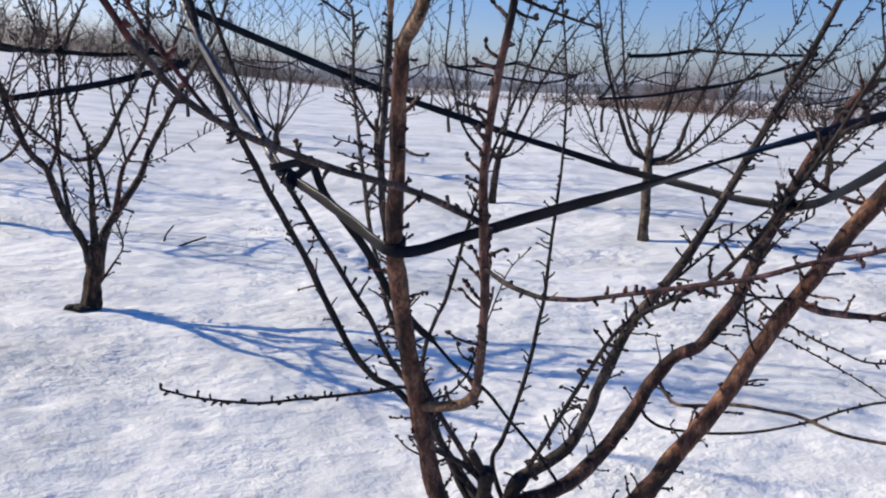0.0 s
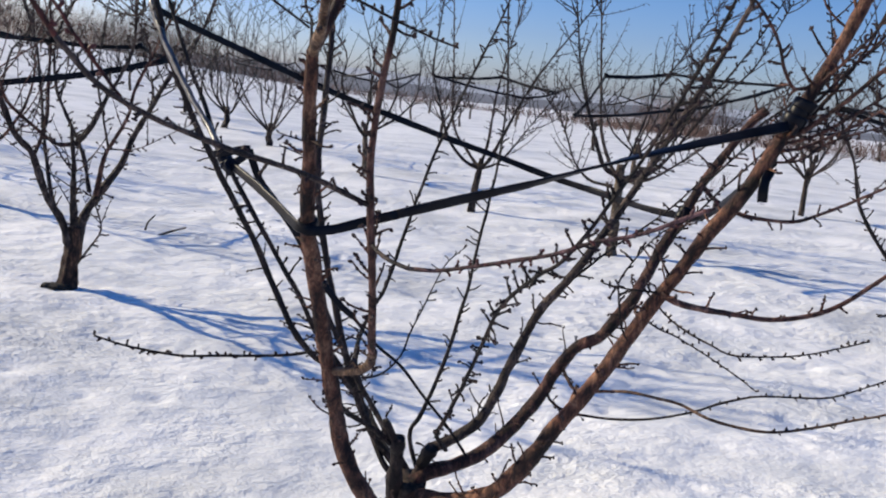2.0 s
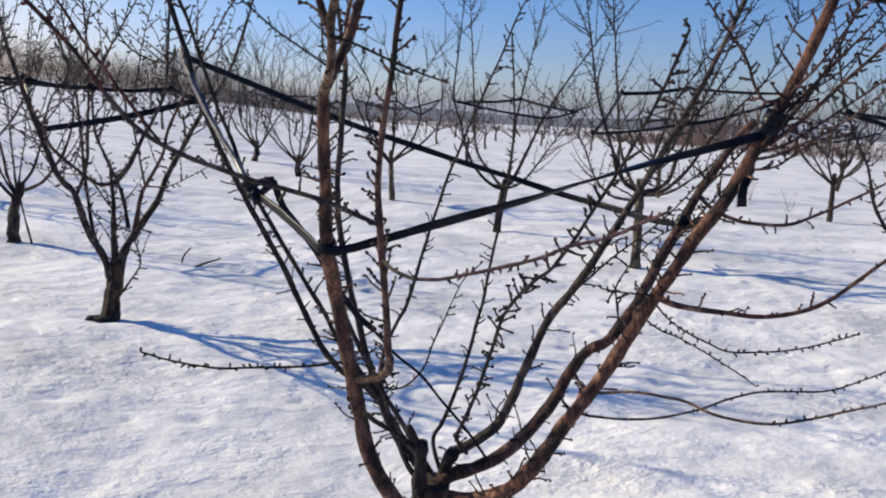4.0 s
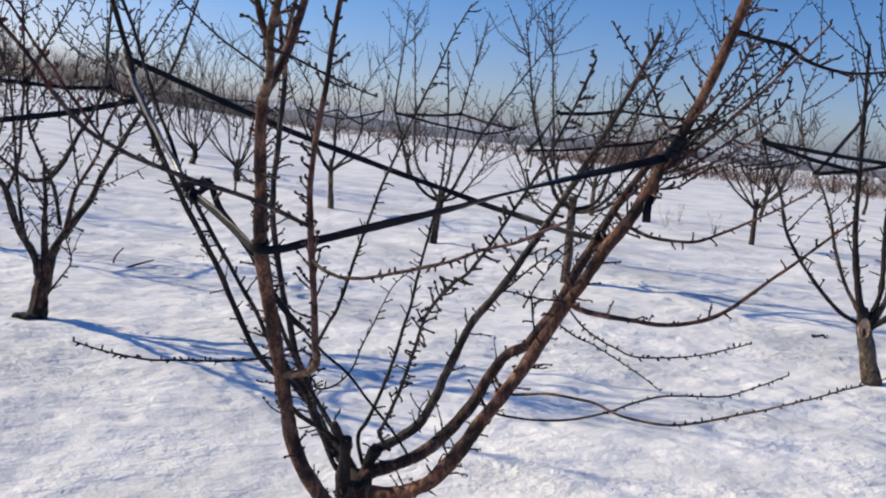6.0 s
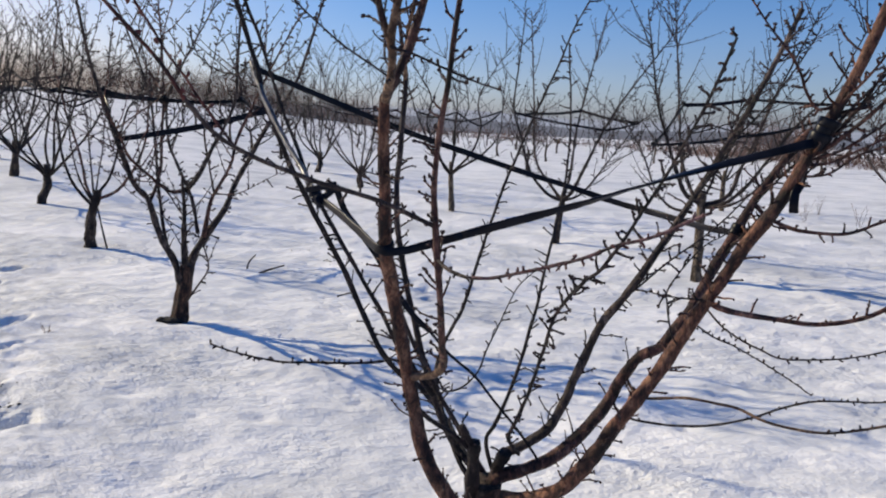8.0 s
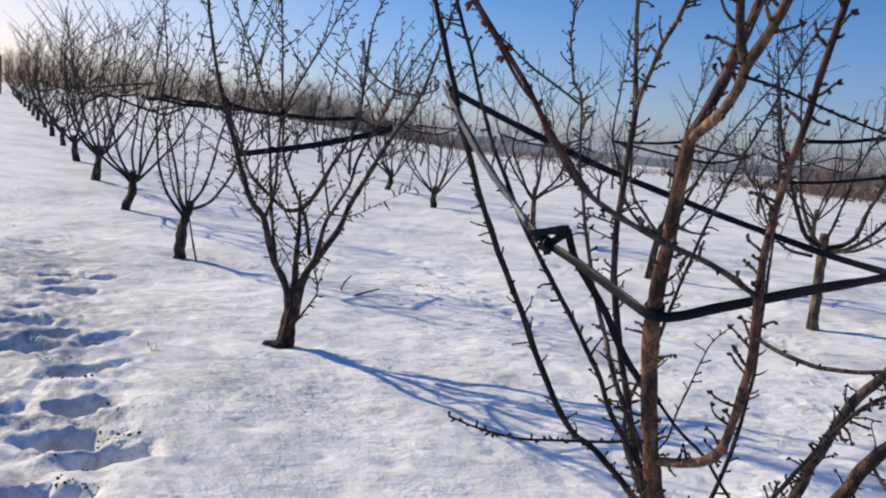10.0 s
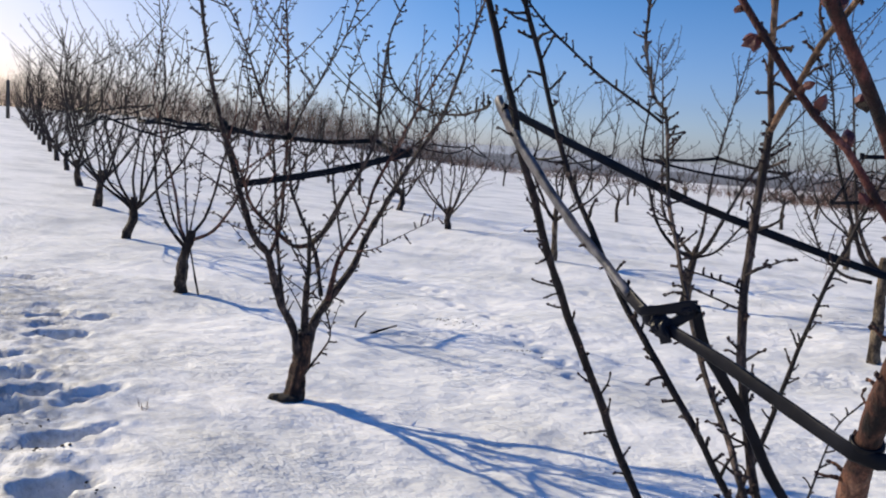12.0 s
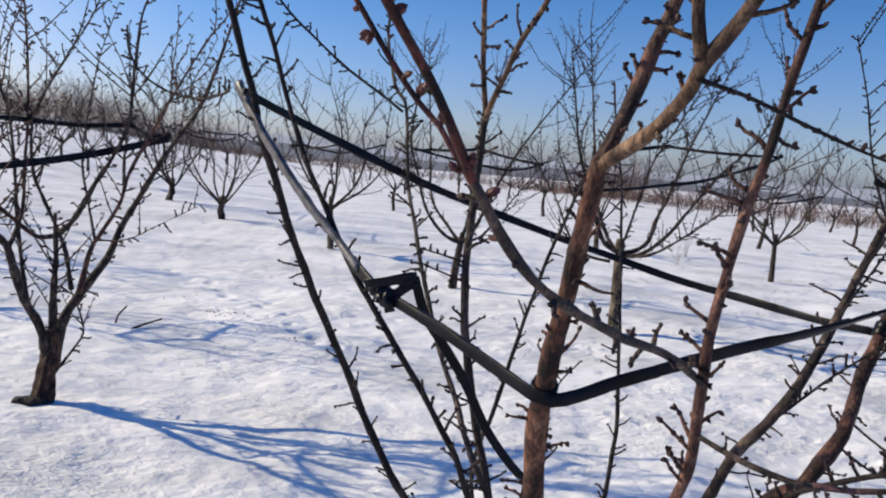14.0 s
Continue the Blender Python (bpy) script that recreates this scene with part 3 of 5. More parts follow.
    add([(0.25, 2.14, 0.24), (0.189, 2.20, 0.40), (0.222, 2.23, 0.471), (0.279, 2.29, 0.621), (0.331, 2.38, 0.815), (0.355, 2.45, 0.908), (0.376, 2.55, 1.017), (0.425, 2.76, 1.23), (0.446, 2.87, 1.38),
         (0.452, 2.95, 1.56), (0.445, 3.02, 1.70), (0.43, 3.08, 1.9)], 0.0078, 0.0035, BARK_DARK, 21, gap=0.05, longest=0.035, size=0.0036)
    add([(0.20, 2.14, 0.24), (0.115, 2.147, 0.316), (0.053, 2.227, 0.410), (-0.004, 2.347, 0.497), (-0.036, 2.498, 0.562), (-0.029, 2.632, 0.619), (0.008, 2.721, 0.698), (0.049, 2.755, 0.793),
         (0.162, 2.791, 1.214), (0.267, 2.810, 1.505), (0.371, 2.807, 1.766), (0.432, 2.794, 1.926), (0.50, 2.78, 2.07)], 0.0105, 0.003, BARK_DARK, 22, gap=0.045, longest=0.04, size=0.0036)
    add([(-0.015, 2.45, 0.53), (0.0, 2.52, 0.47), (0.069, 2.571, 0.475), (0.127, 2.615, 0.539), (0.155, 2.669, 0.615), (0.205, 2.738, 0.722), (0.265, 2.814, 0.852), (0.349, 2.861, 0.934)], 0.0048, 0.0022,
        BARK_DARK, 32, gap=0.06, longest=0.03, size=0.0034)
    add([(0.082, 1.335, 1.224), (0.102, 1.272, 1.221), (0.127, 1.233, 1.216), (0.168, 1.193, 1.212), (0.192, 1.179, 1.215)], 0.0044, 0.0041, BARK_GREY, 22,
        "grey-brown foot of the arching thin branch", gap=0.10, longest=0.010, start=0.4, size=0.0034)
    add([(0.180, 1.186, 1.2135), (0.216, 1.164, 1.220), (0.254, 1.134, 1.234), (0.331, 1.067, 1.267), (0.400, 0.985, 1.305),
         (0.455, 0.93, 1.340), (0.52, 0.89, 1.37), (0.60, 0.85, 1.42)], 0.0041, 0.0030, BARK_PLUM, 23, "plum-red arching thin branch", gap=0.028, longest=0.009, start=0.1,
        size=0.0036, bud_mat=BUD_RED)
    add([(-0.045, 1.69, 0.845), (-0.077, 1.680, 0.855), (-0.133, 1.665, 0.846), (-0.206, 1.63, 0.849), (-0.248, 1.59, 0.859), (-0.371, 1.493, 0.887), (-0.451, 1.424, 0.926), (-0.509, 1.390, 0.953)],
        0.0042, 0.0024, BARK_DARK, 24, "thin low side twig", gap=0.024, longest=0.006, size=0.0036, start=0.12)
    add([(-0.775, 2.32, 1.72), (-0.804, 2.45, 1.712), (-0.90, 2.62, 1.698), (-1.003, 2.742, 1.707), (-1.07, 2.745, 1.735), (-1.12, 2.753, 1.772), (-1.155, 2.76, 1.83), (-1.16, 2.76, 1.90)],
        0.0042, 0.003, BARK_DARK, 84, gap=0.05, longest=0.02, size=0.0036)
    # outward twigs
    add([(0.795, 1.675, 1.09), (0.854, 1.672, 1.068), (0.998, 1.76, 1.032), (1.111, 1.80, 1.014), (1.230, 1.82, 1.025), (1.320, 1.82, 1.065), (1.402, 1.811, 1.134), (1.501, 1.785, 1.237), (1.66, 1.75, 1.40)],
        0.0092, 0.0035, BARK, 25, gap=0.1, longest=0.025, size=0.0036)
    add([(0.632, 2.222, 0.60), (0.641, 2.216, 0.567), (0.696, 2.210, 0.533), (0.79, 2.205, 0.522), (0.868, 2.19, 0.527), (0.965, 2.17, 0.548), (1.068, 2.13, 0.593), (1.25, 2.06, 0.695), (1.461, 2.05, 0.715),
         (1.590, 2.06, 0.758), (1.70, 2.08, 0.80)], 0.0048, 0.0024, BARK_DARK, 26, gap=0.03, longest=0.008, size=0.0034, start=0.4)
    add([(0.665, 2.20, 0.69), (0.690, 2.17, 0.650), (0.718, 2.140, 0.635), (0.850, 2.069, 0.670), (0.939, 2.017, 0.680), (0.991, 1.979, 0.682), (1.065, 1.922, 0.667), (1.161, 1.87, 0.664), (1.27, 1.87, 0.668),
         (1.40, 1.885, 0.694), (1.58, 1.905, 0.735), (1.80, 1.93, 0.80), (2.02, 1.95, 0.87)], 0.0056, 0.0022, BARK_TAN, 27, gap=0.03, longest=0.008, size=0.0034, start=0.45)
    add([(0.885, 2.17, 0.99), (0.905, 2.10, 0.962), (0.925, 1.992, 0.943), (0.958, 1.897, 0.930), (1.004, 1.845, 0.915), (1.066, 1.80, 0.904), (1.251, 1.817, 0.916), (1.434, 1.842, 0.966)], 0.0036, 0.002,
        BARK_DARK, 28, gap=0.022, longest=0.007, size=0.0034, start=0.2)
    add([(0.84, 2.155, 0.935), (0.927, 2.126, 0.875), (0.996, 2.095, 0.855), (1.09, 2.03, 0.815), (1.198, 1.950, 0.755)], 0.0034, 0.0018, BARK_DARK, 29, gap=0.022, longest=0.007, size=0.0034)
    add([(1.06, 2.295, 1.31), (1.110, 2.28, 1.27), (1.160, 2.25, 1.243), (1.218, 2.225, 1.231), (1.344, 2.229, 1.230), (1.458, 2.246, 1.268), (1.570, 2.266, 1.321), (1.698, 2.289, 1.384), (1.80, 2.31, 1.45)],
        0.0075, 0.003, BARK, 30, gap=0.05, longest=0.02, size=0.0036)
    add([(1.127, 1.55, 1.885), (1.20, 1.55, 1.87), (1.277, 1.540, 1.855), (1.313, 1.530, 1.828), (1.389, 1.511, 1.802), (1.48, 1.50, 1.80), (1.62, 1.49, 1.83)], 0.0065, 0.003, BARK_DARK, 31, gap=0.05)
    # the spray of budded shoots at the tie on the stout branch
    spray = (([(1.0, 1.61, 1.50), (1.053, 1.584, 1.541), (1.179, 1.513, 1.694), (1.322, 1.425, 1.904)], 0.0066), ([(1.012, 1.605, 1.52), (1.058, 1.608, 1.563), (1.151, 1.623, 1.694), (1.237, 1.653, 1.897)], 0.0056),
             ([(1.054, 1.594, 1.629), (1.094, 1.509, 1.717), (1.136, 1.421, 1.835)], 0.004), ([(1.06, 1.59, 1.595), (1.119, 1.611, 1.661), (1.22, 1.645, 1.765), (1.332, 1.680, 1.875)], 0.004),
             ([(1.0, 1.607, 1.49), (1.070, 1.584, 1.520), (1.16, 1.54, 1.60), (1.261, 1.501, 1.696), (1.273, 1.489, 1.769)], 0.004), ([(1.0, 1.607, 1.475), (1.085, 1.630, 1.497), (1.249, 1.670, 1.586), (1.374, 1.721, 1.682)], 0.004),
             ([(0.985, 1.611, 1.445), (1.058, 1.621, 1.459), (1.128, 1.629, 1.507), (1.259, 1.647, 1.557)], 0.0035), ([(1.05, 1.596, 1.631), (1.004, 1.591, 1.619), (0.965, 1.575, 1.66), (0.925, 1.558, 1.728), (0.806, 1.536, 1.867)], 0.0045))
    for k, (pts, r) in enumerate(spray):
        add(pts, r, 0.0022, BARK, 40 + k, gap=0.018, longest=0.014, size=0.0036, start=0.1)
    add([(-0.162, 2.16, 1.335), (-0.215, 2.166, 1.352), (-0.288, 2.17, 1.369)], 0.003, 0.0018, BARK_DARK, 54, gap=0.03, longest=0.012, size=0.0034)
    add([(-0.161, 2.155, 1.37), (-0.150, 2.11, 1.392), (-0.111, 2.05, 1.423)], 0.003, 0.0018, BARK_DARK, 55, gap=0.03, longest=0.012, size=0.0034)
    add([(-0.159, 2.155, 1.290), (-0.211, 2.145, 1.309), (-0.254, 2.15, 1.324)], 0.003, 0.0018, BARK_DARK, 56, gap=0.03, longest=0.012, size=0.0034)
    add([(0.735, 1.70, 0.95), (0.711, 1.69, 0.985), (0.697, 1.708, 1.068), (0.702, 1.727, 1.115), (0.783, 1.748, 1.225), (0.844, 1.753, 1.269)], 0.003, 0.0018, BARK_DARK, 52, gap=0.03, longest=0.03, size=0.0034)
    add([(0.80, 1.68, 1.09), (0.72, 1.68, 1.092), (0.650, 1.699, 1.100)], 0.0034, 0.002, BARK_DARK, 53, gap=0.02, longest=0.02, size=0.0036)
    for k, (x, y, z) in enumerate(((0.70, 2.11, 1.11), (0.85, 2.185, 1.36), (0.95, 2.235, 1.11), (1.06, 2.29, 1.31), (0.60, 2.13, 0.95), (1.15, 2.32, 1.45))):
        a = Vector((x, y, z))
        w = Vector((0.42 + 0.06 * k, 0.1 - 0.08 * k, 0.75)).normalized()
        add([a, a + w * 0.2, a + w * 0.42 + Vector((0.02, 0, 0)), a + w * 0.62], 0.004, 0.002, BARK_DARK, 60 + k, gap=0.022, longest=0.014, size=0.0036)
    # cut stubs at the crotch
    for k, (a, b, r) in enumerate((((0.152, 2.06, 0.25), (0.157, 2.0, 0.485), 0.024), ((0.157, 2.0, 0.465), (0.112, 1.99, 0.545), 0.014), ((0.235, 2.09, 0.36), (0.262, 2.06, 0.43), 0.024))):
        add([a, (Vector(a) + Vector(b)) / 2, b], r, r * 0.85, BARK_DARK, 80 + k, gap=0.05, longest=0.04, knots=0.3)
    add([(0.15, 2.0, 0.45), (0.10, 1.99, 0.50), (0.03, 1.93, 0.57), (-0.005, 1.80, 0.66), (-0.012, 1.73, 0.71)], 0.0085, 0.007, BARK_DARK, 83, gap=0.06, longest=0.03)
    return tree


near_tree()

# ---- the black ties ----


def band(points, width, thick, step=0.03, seed=0.0, lay=(0, 0, 1), twist=0.0, crease=0.0025):
    """A flat rubber strap along a line, sagging and turning a little; lay is the way its width lies."""
    line = spline(points, step)
    v, f = [], []
    n = len(line)
    for i, q in enumerate(line):
        d = (line[min(i + 1, n - 1)] - line[max(i - 1, 0)]).normalized()
        up = Vector(lay)
        up = (up - d * up.dot(d)).normalized()
        a = twist * i / n + 0.35 * noise.noise((q.x * 3 + seed, q.y * 3, q.z * 3))
        up = Matrix.Rotation(a, 3, d) @ up
        out = d.cross(up)
        w = width * (1 + 0.18 * noise.noise((q.x * 8 + seed, q.y * 8, q.z * 8)))
        for s, o in ((0.5, 0.3), (0.36, 0.5), (-0.36, 0.5), (-0.5, 0.3), (-0.5, -0.3), (-0.36, -0.5), (0.36, -0.5), (0.5, -0.3)):
            v.append(q + up * (s * w) + out * (o * thick + crease * noise.noise((q.x * 30, q.y * 30, s * 9 + seed))))
    for i in range(n - 1):
        for k in range(8):
            a, b = i * 8 + k, i * 8 + (k + 1) % 8
            f.append((a, b, b + 8, a + 8))
    f += [tuple(reversed(range(8))), tuple((n - 1) * 8 + k for k in range(8))]
    me = bpy.data.meshes.new("strap")
    me.from_pydata(v, [], f)
    me.polygons.foreach_set("use_smooth", [True] * len(me.polygons))
    me.materials.append(RUBBER)
    return me


def loop_round(c, axis, r, width, thick, turns=1.0, rise=0.0):
    axis = Vector(axis).normalized()
    s = axis.orthogonal().normalized()
    o = axis.cross(s)
    return band([Vector(c) + (s * math.cos(a) + o * math.sin(a)) * r + axis * rise * k / 14 for k in range(int(14 * turns) + 1) for a in (2 * math.pi * k / 14,)],
                width, thick, 0.02, 1.0, tuple(axis))


def near_ties():
    tie = tagged(empty("tree_tie", -0.08, 1.52, 1.20), "black rubber strap knotted round the branches of the near tree", "tie", "tree ties")
    tie.matrix_world = Matrix.Translation((-0.08, 1.52, 1.20))
    move = Matrix.Translation((0.08, -1.52, -1.20))

    def piece(name, me, label=""):
        me.transform(move)
        return part(name, me, tie, label)
    # from the shiny sleeve down to the knot, round the leader and out to the stout branch
    piece("strap", band([(-0.435, 2.00, 1.348), (-0.425, 1.985, 1.338), (-0.380, 1.91, 1.305), (-0.351, 1.87, 1.295), (-0.254, 1.752, 1.262),
                         (-0.167, 1.643, 1.226), (-0.105, 1.55, 1.203), (-0.078, 1.533, 1.200), (-0.027, 1.558, 1.203), (0.050, 1.580, 1.226), (0.12, 1.584, 1.248)],
                        0.024, 0.008, 0.02, 0.0, (0, 0.2, 1)))
    piece("strap", band([(0.115, 1.584, 1.247), (0.247, 1.588, 1.290), (0.417, 1.572, 1.347), (0.65, 1.585, 1.428), (0.85, 1.585, 1.490), (0.995, 1.575, 1.535)],
                        0.024, 0.007, 0.02, 0.0, (0, 0.2, 1), 3.14))
    piece("strap", band([(-0.745, 2.36, 1.712), (-0.592, 2.53, 1.643), (-0.345, 2.70, 1.540), (-0.183, 2.79, 1.479), (0.039, 2.87, 1.408), (0.25, 2.90, 1.345), (0.46, 2.93, 1.287), (0.66, 2.87, 1.235),
                         (0.82, 2.70, 1.211), (0.93, 2.45, 1.202), (1.01, 2.305, 1.205)], 0.024, 0.007, 0.03, 3.0, (0, 0.1, 1)))
    piece("strap", band([(1.03, 2.28, 1.205), (1.045, 2.15, 1.24), (1.03, 1.95, 1.315), (1.015, 1.75, 1.40), (1.005, 1.63, 1.45)], 0.026, 0.006, 0.03, 5.0))
    piece("strap", band([(-0.303, 1.866, 1.340), (-0.275, 1.875, 1.262), (-0.240, 1.89, 1.211), (-0.176, 1.92, 1.115), (-0.118, 1.93, 1.008), (-0.05, 1.935, 0.92), (0.0, 1.945, 0.875)], 0.020, 0.008, 0.02, 7.0,
                        (0.8, 0.2, 0.5)))
    piece("cord", band([(-0.005, 1.945, 0.878), (0.065, 1.965, 0.794), (0.146, 2.00, 0.718), (0.215, 2.04, 0.620), (0.296, 2.079, 0.513), (0.36, 2.10, 0.42), (0.39, 2.11, 0.37)], 0.0095, 0.007, 0.03, 9.0))
    # the knot: folded strap, tight turns and ends
    for k, (c, ax, r) in enumerate((((-0.378, 1.895, 1.308), (0.72, -0.6, -0.25), 0.015), ((-0.352, 1.868, 1.292), (0.5, -0.75, 0.25), 0.017), ((-0.362, 1.872, 1.288), (0.75, 0.1, 0.6), 0.014))):
        piece("knot", loop_round(c, ax, r, 0.019, 0.009, 1.15, 0.008), "tight knot")
    piece("strap_end", band([(-0.402, 1.872, 1.320), (-0.366, 1.862, 1.327), (-0.303, 1.858, 1.343), (-0.297, 1.862, 1.335), (-0.32, 1.866, 1.318), (-0.35, 1.866, 1.292)], 0.019, 0.006, 0.012, 4.0))
    piece("strap_end", band([(-0.37, 1.862, 1.30), (-0.352, 1.852, 1.282), (-0.348, 1.85, 1.268)], 0.020, 0.008, 0.012, 4.5))
    for k, (c, size) in enumerate((((-0.360, 1.868, 1.297), (0.021, 0.015, 0.020)), ((-0.318, 1.864, 1.333), (0.020, 0.010, 0.009)))):
        bm = bmesh.new()
        bmesh.ops.create_icosphere(bm, subdivisions=3, radius=1.0)
        for v in bm.verts:
            f = 1 + 0.55 * abs(noise.noise(v.co * 2.1 + Vector((k * 5, 0, 0)))) - 0.30 * abs(noise.noise(v.co * 4.3 + Vector((0, 3, k))))
            v.co = Vector(c) + Matrix.Rotation(-0.35, 3, "Y") @ Vector((v.co.x * size[0], v.co.y * size[1], v.co.z * size[2])) * f
        me = bpy.data.meshes.new("knot")
        bm.to_mesh(me)
        bm.free()
        me.materials.append(RUBBER)
        piece("knot", me, "crumpled bundle of strap")
    # turns on the leader and on the stout branch
    piece("loop", loop_round((-0.086, 1.562, 1.208), (0, -0.35, 0.93), 0.0205, 0.022, 0.006, 1.2, 0.008))
    for k in range(4):
        piece("loop", loop_round((1.008 + 0.008 * k, 1.606 - 0.002 * k, 1.525 + 0.018 * k), (0.4, -0.08, 0.9), 0.0215 + 0.003 * (k % 2), 0.024, 0.007, 1.1, 0.01))
    for k in range(2):
        piece("loop", loop_round((1.005 + 0.008 * k, 2.272 + 0.003 * k, 1.205 + 0.016 * k), (0.45, 0.2, 0.85), 0.0215, 0.022, 0.006, 1.1, 0.008))
    piece("strap_end", band([(0.985, 1.60, 1.43), (0.968, 1.585, 1.405), (0.966, 1.58, 1.38), (0.968, 1.58, 1.355)], 0.022, 0.009, 0.02, 6.0, (1, 0, 0)))
    piece("sleeve", band([(-0.765, 2.40, 1.735), (-0.745, 2.37, 1.700), (-0.700, 2.31, 1.635), (-0.650, 2.25, 1.572), (-0.595, 2.19, 1.508), (-0.535, 2.12, 1.443), (-0.47, 2.05, 1.383), (-0.415, 1.975, 1.330)], 0.025, 0.016, 0.012, 2.0,
                         (0.4, -0.5, 0.7), 0.9, 0.003), "shiny grey plastic sleeve").data.materials[0] = FILM
    return tie


near_ties()

# ---- the other trees ----


def add_shoots(wood, buds, line, rnd, count, long, r, start=0.25, sides=4, up=0.55, budded=True):
    for k in range(count):
        i = rnd.randint(int(len(line) * start), len(line) - 2)
        way = away(line, i, rnd, up)
        reach = long * rnd.uniform(0.45, 1.25)
        q = [line[i]]
        for j in range(5):
            way = (way + Vector((rnd.gauss(0, 0.10), rnd.gauss(0, 0.10), rnd.gauss(0.09, 0.08)))).normalized()
            q.append(q[-1] + way * reach / 5)
        wood.tube(q, r, r * 0.4, sides)
        if budded:
            fine = spline(q, 0.04)
            spurs(wood, buds, fine, rnd, 0.036, 0.034, 0.0074, 0.1, 0.0032)


def strap_ring(places, seed, twin=False):
    """A strap tied from limb to limb round a crown: a thing of its own. twin: a second, slacker strand and a wrap at every limb."""
    rnd = random.Random(int(seed * 7) + 1)
    tie = tagged(empty("tree_tie", *places[0]), "black strap tied round the limbs of a bare tree", "tie", "tree ties")
    tie.matrix_world = Matrix.Translation(places[0])
    back = Matrix.Translation(-Vector(places[0]))
    pts = list(places) + [places[0]]
    for a, b in zip(pts, pts[1:]):
        a, b = Vector(a), Vector(b)
        me = band([a, (a + b) / 2 - Vector((0, 0, 0.02)), b], 0.028, 0.009, 0.12, seed)
        me.transform(back)
        part("strap", me, tie)
        if twin:
            drop = Vector((rnd.gauss(0, 0.02), rnd.gauss(0, 0.02), -rnd.uniform(0.01, 0.04)))
            me = band([a + drop * 0.4, (a + b) / 2 + drop, b + drop * 0.5], 0.016, 0.007, 0.12, seed + 2)
            me.transform(back)
            part("strap", me, tie)
            me = loop_round(a, (rnd.gauss(0, 0.2), rnd.gauss(0, 0.2), 1), 0.017, 0.028, 0.007, 1.3, 0.014)
            me.transform(back)
            part("loop", me, tie)
    return tie


def vase_tree(x, y, trunk, limbs, seed, label, mats, shoots=8, long=0.6, ring=0, ring_z=1.5, ring_at=(), foot_mat=None, slim=1.0, gnarl=0.32, scar=()):
    """A tree from its trunk and limbs, given from its foot; side shoots and spurs are grown on them."""
    rnd = random.Random(seed)
    z = land(x, y)
    tree = tagged(empty("fruit_tree", x, y, z), label, "tree", "orchard trees")
    foot = Tubes()
    r0, r1, pts = trunk
    pts = [Vector(p) for p in pts]
    pts.append(pts[-1] + (pts[-1] - pts[-2]).normalized() * 0.14)
    foot.trunk(spline(pts, 0.016), r0, r1 * 0.72, 18, gnarl, seed, 1.6)
    part("trunk", foot.mesh("trunk", foot_mat or BARK_TRUNK), tree)
    if scar:
        # an old pruning cut, its wood laid bare in a long oval with a rolled edge
        h, a = scar
        out, side, up = Vector((math.cos(a), math.sin(a), 0.1)).normalized(), Vector((-math.sin(a), math.cos(a), 0)), Vector((0, 0, 1))
        c = Vector((pts[-2].x, pts[-2].y, h)) + out * (r1 * 0.80)
        rings = [[c + (side * math.cos(t) * 0.036 + up * math.sin(t) * 0.075) * f + out * d for t in (2 * math.pi * j / 16 for j in range(16))] for f, d in ((1.15, -0.02), (1.05, 0.012), (0.85, 0.006), (0.4, 0.004))]
        me = bpy.data.meshes.new("pruning_scar")
        me.from_pydata([v for r in rings for v in r], [], [(i * 16 + j, i * 16 + (j + 1) % 16, (i + 1) * 16 + (j + 1) % 16, (i + 1) * 16 + j) for i in range(3) for j in range(16)] + [tuple(48 + j for j in range(16))])
        me.materials.append(CUT_WOOD)
        part("pruning_scar", me, tree, "pale orange pruning scar")
    crossing = []
    for n, (a, b, pts) in enumerate(limbs):
        wood, buds = Tubes(4), Tubes(4)
        pts = [Vector(p) for p in pts]
        if a > 0.012:
            pts.append(pts[-1] + (pts[-1] - pts[-2]) * 0.8)
        line = spline(pts, 0.035)
        wood.tube(line, a * slim, b * 0.5, 8, 0.3, seed + n, 0.6)
        spurs(wood, buds, line, rnd, 0.028, 0.070, 0.0092, 0.10, 0.0052, a * slim, b * 0.5)
        add_shoots(wood, buds, line, rnd, shoots if a > 0.012 else 2, long if a > 0.012 else 0.25, 0.0055)
        ob = part("branch", wood.mesh("branch", mats[n % len(mats)]), tree)
        part("bud", buds.mesh("bud", BUD, True), ob, "", "stuff")
        for q in line:
            if a > 0.012 and q.z > ring_z + 0.12 * math.sin(seed + 2.3 * n):
                crossing.append((math.atan2(q.y, q.x), (x + q.x, y + q.y, z + q.z)))
                break
    if ring_at:
        strap_ring([(x + a, y + b, z + c) for a, b, c in ring_at], seed, True)
    elif ring and len(crossing) > 2:
        strap_ring([p for _, p in sorted(crossing)], seed, True)
    return tree


